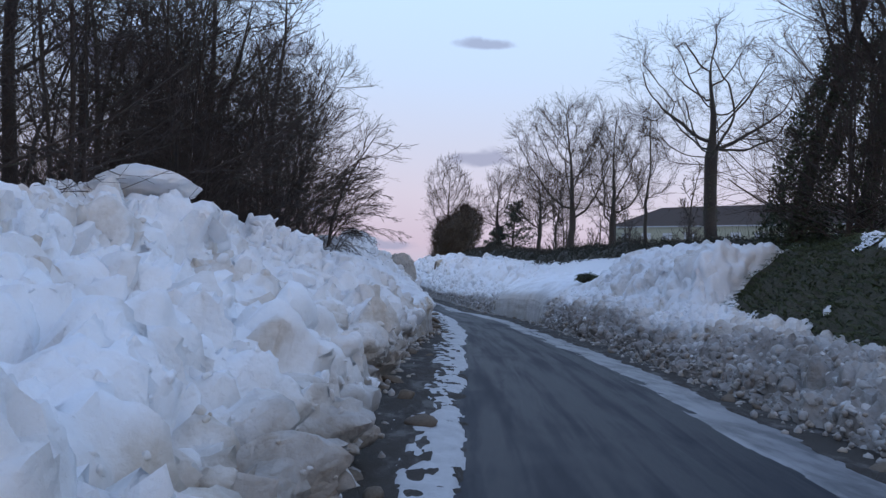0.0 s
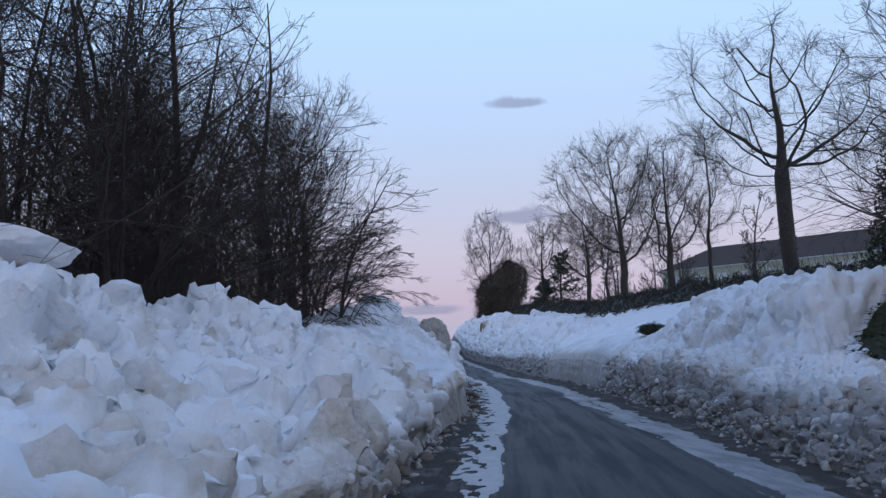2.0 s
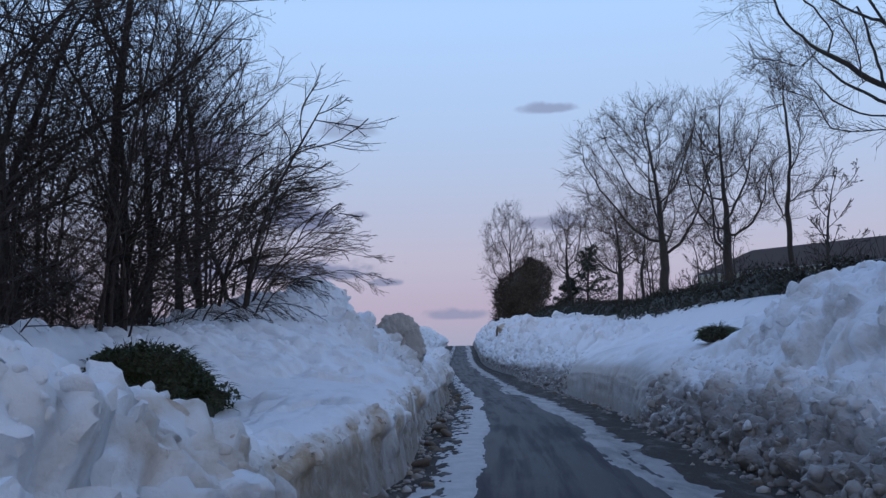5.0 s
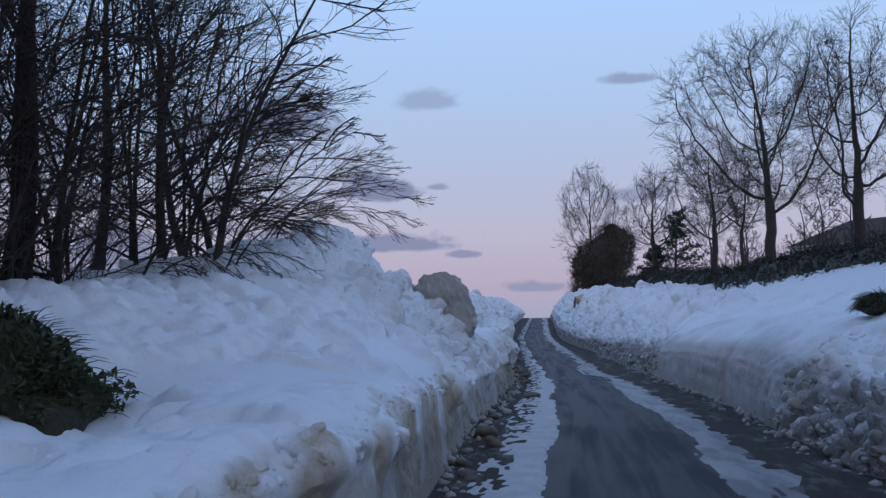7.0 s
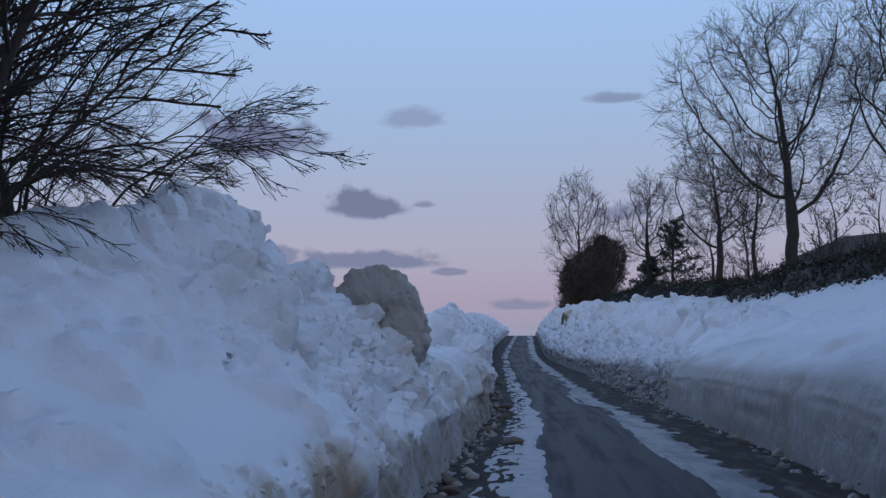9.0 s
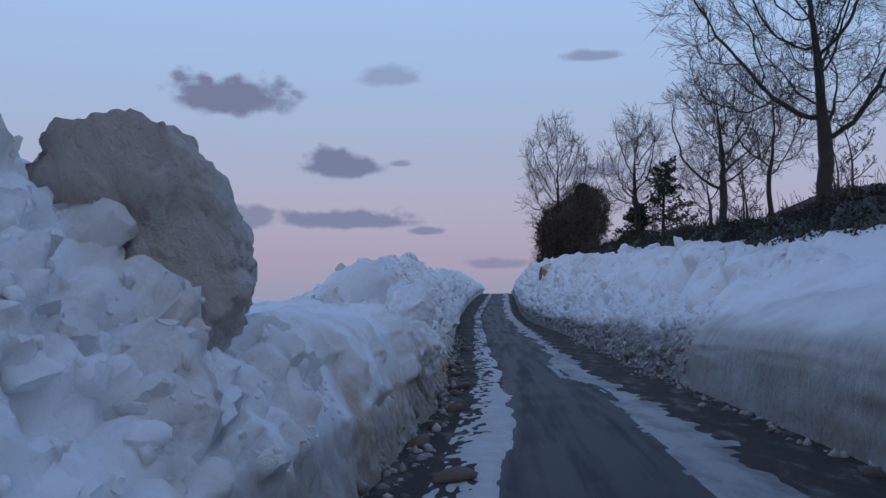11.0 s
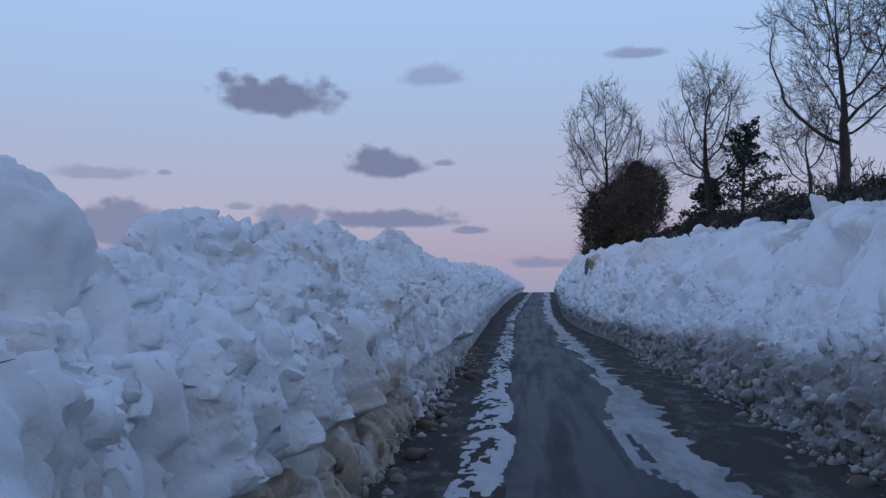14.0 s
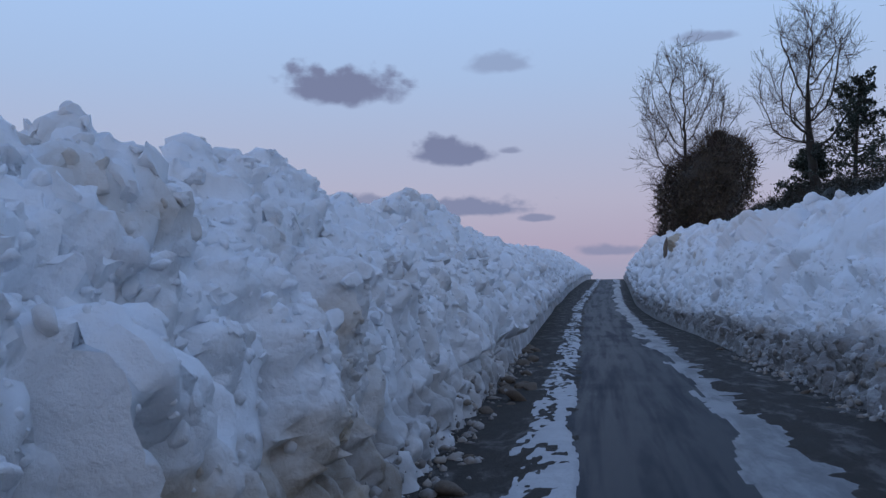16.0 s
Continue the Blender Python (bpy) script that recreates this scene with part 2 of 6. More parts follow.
def field_nodes(n, bsdf):
    pos = n.add("ShaderNodeTexCoord").outputs["Object"]
    big = n.noise(pos, 0.06, 5, 0.6)
    mid = n.noise(pos, 1.2, 5, 0.6)
    snow = n.mix(mid, (.78, .80, .83, 1), (.86, .87, .88, 1))
    grass = n.mix(mid, (.05, .06, .025, 1), (.10, .085, .05, 1))
    cover = n.step(n.math("ADD", n.math("MULTIPLY", big, 0.8), n.math("MULTIPLY", mid, 0.2)), 0.34, 0.42)
    n.put(bsdf.inputs["Base Color"], n.mix(cover, grass, snow))
    n.put(bsdf.inputs["Roughness"], 0.8)
    bump(n, bsdf, mid, 0.4, 0.06)


FIELD = material("snowy_field", field_nodes)


def earth_nodes(n, bsdf):
    pos = n.add("ShaderNodeTexCoord").outputs["Object"]
    big = n.noise(pos, 0.8, 5, 0.65)
    fine = n.noise(pos, 14.0, 5, 0.7)
    col = n.mix(big, (.030, .036, .016, 1), (.075, .058, .036, 1))
    col = n.mix(n.step(fine, .5, .75), col, (.09, .085, .045, 1))
    n.put(bsdf.inputs["Base Color"], col)
    n.put(bsdf.inputs["Roughness"], 0.9)
    bump(n, bsdf, fine, 0.8, 0.05)


EARTH = material("grassy_earth", earth_nodes)


def bark_material(name, dark, light, scale=9.0):
    def nodes(n, bsdf):
        pos = n.add("ShaderNodeTexCoord").outputs["Object"]
        tall = n.add("ShaderNodeMapping", in_Vector=pos, in_Scale=(1, 1, 0.25)).outputs[0]
        ridge = n.noise(tall, scale * 3, 5, 0.7)
        moss = n.noise(pos, 1.1, 4, 0.6)
        col = n.mix(ridge, (*dark, 1), (*light, 1))
        col = n.mix(n.math("MULTIPLY", n.step(moss, .5, .7), 0.4), col, (.07, .08, .045, 1))
        n.put(bsdf.inputs["Base Color"], col)
        n.put(bsdf.inputs["Roughness"], 0.9)
        bump(n, bsdf, ridge, 0.7, 0.03)
    return material(name, nodes)


BARK = bark_material("bark", (.026, .020, .016), (.066, .052, .041))
BARK_DARK = bark_material("thicket_bark", (.030, .022, .019), (.085, .062, .050))
TWIG = bark_material("twig_bark", (.030, .021, .017), (.064, .045, .036), 20.0)
TWIG_RED = bark_material("reddish_twig_bark", (.042, .027, .022), (.095, .062, .048), 20.0)


def leaf_material(name, dark, light):
    def nodes(n, bsdf):
        rnd = n.add("ShaderNodeNewGeometry").outputs["Random Per Island"]
        pos = n.add("ShaderNodeTexCoord").outputs["Object"]
        vein = n.noise(pos, 30.0, 3, 0.6)
        col = n.mix(rnd, (*dark, 1), (*light, 1))
        col = n.mix(n.math("MULTIPLY", vein, 0.3), col, (.05, .04, .02, 1))
        n.put(bsdf.inputs["Base Color"], col)
        n.put(bsdf.inputs["Roughness"], 0.55)
    return material(name, nodes)


IVY = leaf_material("ivy_leaf", (.018, .030, .010), (.055, .075, .026))
HEDGE = leaf_material("hedge_leaf", (.012, .014, .008), (.036, .034, .018))
NEEDLE = leaf_material("conifer_needle", (.012, .022, .014), (.030, .045, .026))
BRAMBLE = leaf_material("dead_bramble", (.045, .032, .020), (.11, .078, .045))
GRASS = leaf_material("rough_grass", (.034, .052, .014), (.090, .112, .036))


def plain_material(name, dark, light, scale, rough, metallic=0.0, bump_by=0.2):
    def nodes(n, bsdf):
        pos = n.add("ShaderNodeTexCoord").outputs["Object"]
        big = n.noise(pos, scale, 5, 0.65)
        fine = n.noise(pos, scale * 14, 4, 0.7)
        n.put(bsdf.inputs["Base Color"], n.mix(n.math("ADD", n.math("MULTIPLY", big, .7), n.math("MULTIPLY", fine, .3)), (*dark, 1), (*light, 1)))
        n.put(bsdf.inputs["Roughness"], n.math("ADD", rough - .1, n.math("MULTIPLY", big, .2)))
        bsdf.inputs["Metallic"].default_value = metallic
        bump(n, bsdf, fine, bump_by, 0.02)
    return material(name, nodes)


WALL_PAINT = plain_material("barn_cladding", (.25, .26, .19), (.35, .36, .27), 0.5, 0.7)
ROOF = plain_material("fibre_cement_roof", (.045, .032, .026), (.085, .060, .047), 0.7, 0.85)
GALVANISED = plain_material("galvanised_steel", (.30, .32, .33), (.42, .44, .45), 3.0, 0.5, 0.6, 0.05)
SIGN_BACK = plain_material("sign_back_grey", (.36, .38, .39), (.46, .48, .49), 4.0, 0.55, 0.2, 0.05)


CLOD = plain_material("frozen_mud", (.060, .042, .030), (.30, .235, .175), 6.0, 0.8, 0.0, 0.6)


# ---------------------------------------------------------------- mesh helpers
def mesh_object(name, verts, faces, mat, parent=None, label="", shade=True):
    """One mesh object from arrays: verts (N, 3), faces (M, 3 or 4) or a list of such arrays."""
    me = bpy.data.meshes.new(name)
    groups = [np.asarray(f, np.int32) for f in (faces if isinstance(faces, list) else [faces]) if len(f)]
    verts = np.asarray(verts, np.float32)
    me.vertices.add(len(verts))
    me.vertices.foreach_set("co", verts.ravel())
    loops = np.concatenate([g.ravel() for g in groups])
    sizes = np.concatenate([np.full(len(g), g.shape[1], np.int32) for g in groups])
    me.loops.add(len(loops))
    me.loops.foreach_set("vertex_index", loops)
    me.polygons.add(len(sizes))
    me.polygons.foreach_set("loop_start", np.concatenate([[0], np.cumsum(sizes)[:-1]]).astype(np.int32))
    me.polygons.foreach_set("loop_total", sizes)
    me.polygons.foreach_set("use_smooth", np.full(len(sizes), shade))
    me.update(calc_edges=True)
    me.materials.append(mat)
    ob = new(name, me)
    if parent:
        ob.parent = parent
    if label:
        tagged(ob, label)
    return ob


def part(name, bm, mat, parent, label=""):
    me = bpy.data.meshes.new(name)
    bm.to_mesh(me)
    bm.free()
    me.materials.append(mat)
    ob = new(name, me)
    ob.parent = parent
    if label:
        tagged(ob, label)
    return ob


def set_attribute(ob, name, values):
    at = ob.data.attributes.new(name, "FLOAT", "POINT")
    at.data.foreach_set("value", np.asarray(values, np.float32))


def grid_faces(ny, nv, keep=None):
    idx = np.arange(ny * nv).reshape(ny, nv)
    f = np.stack([idx[:-1, :-1], idx[:-1, 1:], idx[1:, 1:], idx[1:, :-1]], -1).reshape(-1, 4)
    return f if keep is None else f[keep.ravel()]


def grid_normals(p):
    n = np.cross(np.gradient(p, axis=1), np.gradient(p, axis=0))
    return n / (np.linalg.norm(n, axis=-1, keepdims=True) + 1e-9)


def box(bm, x0, x1, y0, y1, z0, z1, bevel=0.0):
    m = Matrix.Translation(((x0 + x1) / 2, (y0 + y1) / 2, (z0 + z1) / 2)) @ Matrix.Diagonal((x1 - x0, y1 - y0, z1 - z0, 1))
    made = bmesh.ops.create_cube(bm, size=1, matrix=m)
    if bevel:
        edges = {e for v in made["verts"] for e in v.link_edges}
        bmesh.ops.bevel(bm, geom=list(edges), offset=bevel, segments=2, affect="EDGES")


# ---------------------------------------------------------------- the lane's plan
def road_z(y):
    return np.interp(y, [-30, 0, 8, 15, 37, 47, 53, 65, 85, 100, 115, 128, 150, 165, 178, 200, 240],
                     [-.12, -.08, -.03, 0, 0, -.12, -.23, -.22, -.15, -.02, .3, .86, 1.6, 2.0, 2.15, 1.9, .6])


def left_foot(y):
    return np.interp(y, [-30, -5, 5, 9, 15, 22, 26, 31, 35, 40, 46, 54, 64, 84, 108, 127, 163, 200],
                     [-4.6, -2.4, -1.66, -1.44, -.80, .2, .9, 1.1, 1.28, 1.6, 1.9, 1.87, 1.85, 1.72, 1.75, 2.35, 3.9, 5.5])


def right_foot(y):
    return np.interp(y, [-30, -5, 8, 13, 17, 21, 27, 31, 38, 47, 53, 61, 66, 80, 92, 108, 127, 163, 200],
                     [.2, 2.1, 3.35, 3.95, 4.25, 4.7, 5.05, 5.25, 5.7, 6.1, 6.3, 6.5, 6.55, 6.6, 6.3, 6.4, 7.0, 8.2, 9.8])


def slush_left(y):
    return np.interp(y, [-30, 5, 8, 14.6, 25, 32, 36, 45, 52, 64, 73, 108, 127, 163], [-4.0, -1.28, -.93, -.16, 1.0, 1.5, 1.8, 2.2, 2.45, 2.5, 2.55, 2.75, 3.6, 5.1])


def slush_right(y):
    return np.interp(y, [-30, 5, 12, 20, 35, 42, 47, 54, 65, 77, 92, 108, 127, 163], [-.9, 2.0, 2.75, 3.35, 4.05, 4.3, 4.45, 4.5, 4.7, 4.88, 5.0, 5.2, 5.7, 7.1])


def right_ground(x, y):
    return 2.75 + .022 * (y - 35) + .055 * np.clip(x - 11, 0, 80)


def ground_height(x, y):
    zr = road_z(y)
    lf, rf = left_foot(y), right_foot(y)
    left = np.where(y < 39, 1.45, 1.36) + .3 * (fbm(np.stack([x * .02, y * .02, 0 * x], -1), 3, 5) - .5)
    left = left + .75 * smooth(-x, 4, 14) * (y < 37) * (y > -50)
    left = np.where(y > 120, np.interp(y, [120, 200, 300], [1.36, 1.0, -2]), left)
    right = np.minimum(right_ground(x, y), 9.5)
    right = np.where(y > 130, np.interp(y, [130, 175, 260, 400], [1, 1, .3, 0]) * right, right)
    right = right - 1.2 * smooth(25.5 - y, 0, 2.5)
    wl = smooth(lf - np.interp(y, [20, 22, 27.5, 29.5], [.8, 3.2, 3.2, .8]) - x, 0, 2.2)
    wr = smooth(x - rf - .8, 0, 3.8)
    base = zr - .06
    z = base + wl * (left - base) + wr * (right - base)
    far = smooth(y, 200, 420)
    return z * (1 - far) + far * -4.0


def make_ground():
    xs = np.concatenate([-np.geomspace(900, 16, 40), np.linspace(-15, 20, 106), np.geomspace(21, 900, 44)])
    ys = np.concatenate([-np.geomspace(900, 31, 24), np.linspace(-30, 200, 346), np.geomspace(202, 2500, 50)])
    X, Y = np.meshgrid(xs, ys)
    Z = ground_height(X, Y)
    P = np.stack([X, Y, Z], -1)
    ob = mesh_object("ground", P.reshape(-1, 3), grid_faces(len(ys), len(xs)), FIELD)
    return tagged(ob, "snow-covered fields on both sides of the lane", "ground", kind="structure")


make_ground()


def make_road():
    ys = np.linspace(-30, 240, 541)
    v = np.linspace(0, 1, 25)
    lf, rf = left_foot(ys) - .6, right_foot(ys) + .6
    X = lf[:, None] + (rf - lf)[:, None] * v
    camber = .05 * (1 - (2 * v - 1) ** 2)
    Z = road_z(ys)[:, None] + camber[None] - .03
    P = np.stack([X, np.broadcast_to(ys[:, None], X.shape), Z], -1)
    ob = mesh_object("road", P.reshape(-1, 3), grid_faces(*X.shape), ASPHALT)
    set_attribute(ob, "across", (X - .5 * (slush_left(ys) + slush_right(ys))[:, None]).ravel())
    return tagged(ob, "wet dark asphalt lane with icy tyre tracks", "road", kind="structure")


make_road()


def lane_z(x, y):
    lf, rf = left_foot(y) - .6, right_foot(y) + .6
    v = (x - lf) / (rf - lf)
    return road_z(y) + .05 * (1 - (2 * v - 1) ** 2) - .03


def make_strip(name, inner, outer, y0, y1, dy, nv, mat, thick, seed, cover, label, category, kind="structure", streak=1.0, holes=1.0):
    """A ragged sheet of slush or mud along the lane, with holes, feathered to nothing at its edges."""
    ys = np.arange(y0, y1, dy)
    v = np.linspace(-.25, 1.25, nv)
    a, b = inner(ys), outer(ys)
    X = a[:, None] + (b - a)[:, None] * v
    Y = np.broadcast_to(ys[:, None], X.shape)
    q = np.stack([X * 3.0, Y * 3.0 * streak, 0 * X], -1)
    body = 1 - np.abs(2 * v - 1)[None] ** 2
    mask = body * .9 + 2.2 * holes * (fbm(q, 5, seed, .55) - .5) + .8 * (fbm(q * [1.5, .3, 1] + 40, 3, seed + 9) - .5) + .7 * (fbm(q * [4, 1.6, 1] + 80, 4, seed + 5) - .5) - cover
    Z = lane_z(X, Y) + .004 + thick * smooth(mask, 0, .45) * (.6 + .8 * fbm(q * 6, 2, seed + 3)) - .012 * (mask < 0)
    keep = (np.maximum.reduce([mask[:-1, :-1], mask[1:, :-1], mask[:-1, 1:], mask[1:, 1:]]) > 0)
    P = np.stack([X, Y, Z], -1)
    ob = mesh_object(name, P.reshape(-1, 3), grid_faces(*X.shape, keep=keep), mat)
    return tagged(ob, label, category, kind=kind)


make_strip("mud_verge", lambda y: left_foot(y) - .5, lambda y: slush_left(y) + .25, -12, 175, .18, 20, MUD, .03, 3, -.75,
           "wet brown mud strip beside the snow wall", "verge")
make_strip("mud_verge", lambda y: slush_right(y) + .75, lambda y: right_foot(y) + .5, -12, 175, .18, 20, MUD, .03, 4, -.75,
           "wet brown mud strip under the snow bank", "verge")
make_strip("slush_line", slush_left, lambda y: slush_left(y) + np.interp(y, [5, 25, 45, 60], [.46, .66, .62, .50]), -12, 178, .05, 26, SLUSH, .030, 21, -.08,
           "broken line of frozen white slush on the asphalt", "slush", streak=.22, holes=1.25)
make_strip("slush_line", slush_right, lambda y: slush_right(y) + np.interp(y, [5, 25, 36, 47, 60], [.7, .95, 1.25, 1.5, 1.25]), -12, 178, .05, 34, ICE, .012, 31, -.02,
           "thin frozen slush along the lane edge", "slush", streak=.12, holes=1.15)

make_strip("slush_line", lambda y: slush_right(y) + .7, lambda y: right_foot(y) - .1, -12, 178, .06, 34, ICE, .010, 61, .06,
           "patches of grey ice between the lane and the bank", "slush", streak=.12, holes=1.5)
make_strip("slush_line", lambda y: left_foot(y) + .2, lambda y: slush_left(y) + .15, 8, 178, .06, 30, ICE, .012, 71, .10,
           "patches of grey slush on the muddy verge", "slush", streak=.2, holes=1.5)

# ---------------------------------------------------------------- snow banks
# y, roughness, then (distance from the foot, height) up the slope
LEFT = [
    (-14, 1.0, (0, 0), (.15, .55), (.8, .9), (1.9, 1.3), (2.7, 1.75), (3.3, 1.85), (5.0, 1.6)),
    (7, 1.0, (0, 0), (.15, .55), (.8, .9), (1.9, 1.3), (2.7, 1.75), (3.3, 1.85), (5.0, 1.6)),
    (12, 1.0, (0, 0), (.1, .65), (.8, 1.0), (2.0, 1.5), (2.8, 2.15), (3.3, 2.3), (5.0, 2.3)),
    (14.6, 1.0, (0, 0), (.1, .65), (.8, 1.0), (2.2, 1.55), (2.8, 2.05), (3.2, 2.2), (5.0, 2.25)),
    (15.8, .9, (0, 0), (.1, .65), (.9, 1.0), (2.0, 1.3), (2.8, 1.5), (3.2, 1.5), (5.0, 1.5)),
    (18, .9, (0, 0), (.1, .7), (.8, 1.2), (1.6, 1.65), (2.5, 2.15), (3.0, 2.2), (5.0, 1.8)),
    (20.3, .8, (0, 0), (.1, .8), (.7, 1.4), (1.4, 1.7), (2.5, 2.0), (3.2, 2.05), (5.0, 1.8)),
    (21.3, .5, (0, 0), (.08, .75), (.5, .95), (1.6, 1.05), (2.6, 1.15), (3.4, 1.3), (5.0, 1.9)),
    (22.6, .3, (0, 0), (.06, .75), (.5, .90), (1.6, .88), (2.6, .80), (3.6, .95), (5.0, 1.8)),
    (25, .22, (0, 0), (.05, .8), (.4, .95), (1.5, .85), (2.4, .62), (3.6, .75), (5.0, 1.8)),
    (27, .25, (0, 0), (.05, .85), (.45, 1.05), (1.5, 1.02), (2.5, .68), (3.7, 1.2), (5.0, 2.1)),
    (29, .35, (0, 0), (.05, .9), (.35, 1.12), (1.5, 1.32), (2.7, 1.7), (3.5, 1.9), (5.0, 1.95)),
    (31.4, .5, (0, 0), (.08, .8), (.3, 1.12), (.9, 1.5), (1.8, 1.85), (3.0, 2.1), (5.0, 2.1)),
    (33.2, .6, (0, 0), (.12, .5), (.5, .85), (1.0, 1.5), (1.8, 2.05), (2.8, 2.5), (5.0, 2.3)),
    (35.4, .8, (0, 0), (.12, .6), (.7, 1.1), (1.0, 1.65), (1.65, 2.5), (2.5, 3.15), (4.2, 2.6)),
    (37.0, .8, (0, 0), (.1, .9), (.45, 1.3), (.9, 1.65), (1.6, 2.25), (2.4, 2.35), (4.0, 1.7)),
    (38.6, .6, (0, 0), (.1, .8), (.3, 1.2), (.7, 1.45), (1.4, 1.75), (2.2, 1.7), (4.0, 1.45)),
    (40, .12, (0, 0), (.08, .5), (.24, .85), (.42, 1.18), (.80, 1.36), (1.7, 1.43), (4.0, 1.43)),
    (43, .12, (0, 0), (.08, .5), (.2, .85), (.32, 1.2), (.60, 1.38), (1.7, 1.43), (4.0, 1.43)),
    (45.5, .22, (0, 0), (.10, .5), (.2, .75), (.28, 1.18), (.48, 1.38), (1.5, 1.43), (3.0, 1.42)),
    (47.3, .4, (0, 0), (.12, .4), (.30, .56), (.38, 1.22), (.9, 1.38), (1.7, 1.46), (2.6, 1.35)),
    (47.9, .8, (0, 0), (.12, .4), (.30, .55), (.38, 1.25), (.9, 1.52), (1.7, 2.0), (2.5, 1.1)),
    (50, .9, (0, 0), (.12, .4), (.30, .55), (.40, 1.3), (.85, 1.66), (1.6, 2.12), (2.4, 1.0)),
    (53, .9, (0, 0), (.12, .4), (.30, .55), (.42, 1.35), (.85, 1.85), (1.6, 2.46), (2.5, .9)),
    (55.5, .95, (0, 0), (.12, .4), (.30, .55), (.42, 1.4), (.85, 1.97), (1.6, 2.55), (2.6, .9)),
    (58.7, .95, (0, 0), (.12, .4), (.30, .55), (.42, 1.45), (.85, 2.06), (1.6, 2.76), (2.7, .9)),
    (62.2, .95, (0, 0), (.12, .4), (.30, .55), (.42, 1.5), (.85, 2.15), (1.6, 2.74), (2.8, .9)),
    (65.3, .95, (0, 0), (.12, .4), (.30, .55), (.42, 1.6), (.85, 2.36), (1.6, 3.15), (2.8, .9)),
    (69, .95, (0, 0), (.1, .45), (.28, .7), (.40, 1.8), (.85, 2.6), (1.6, 3.35), (2.8, .9)),
    (71.5, .95, (0, 0), (.1, 1.1), (.35, 1.8), (.8, 2.5), (1.5, 2.95), (2.1, 2.9), (2.8, .9)),
    (85, .95, (0, 0), (.1, 1.1), (.35, 1.8), (.8, 2.5), (1.5, 3.05), (2.1, 2.9), (2.8, .9)),
    (110, .95, (0, 0), (.1, 1.2), (.35, 2.0), (.8, 2.7), (1.5, 3.5), (2.1, 3.2), (2.8, .9)),
    (145, .95, (0, 0), (.1, 1.1), (.35, 1.7), (.8, 2.3), (1.5, 2.9), (2.1, 2.8), (2.8, .9)),
    (185, .95, (0, 0), (.1, .7), (.35, 1.1), (.8, 1.3), (1.5, 1.6), (2.1, 1.4), (2.8, .9)),
]
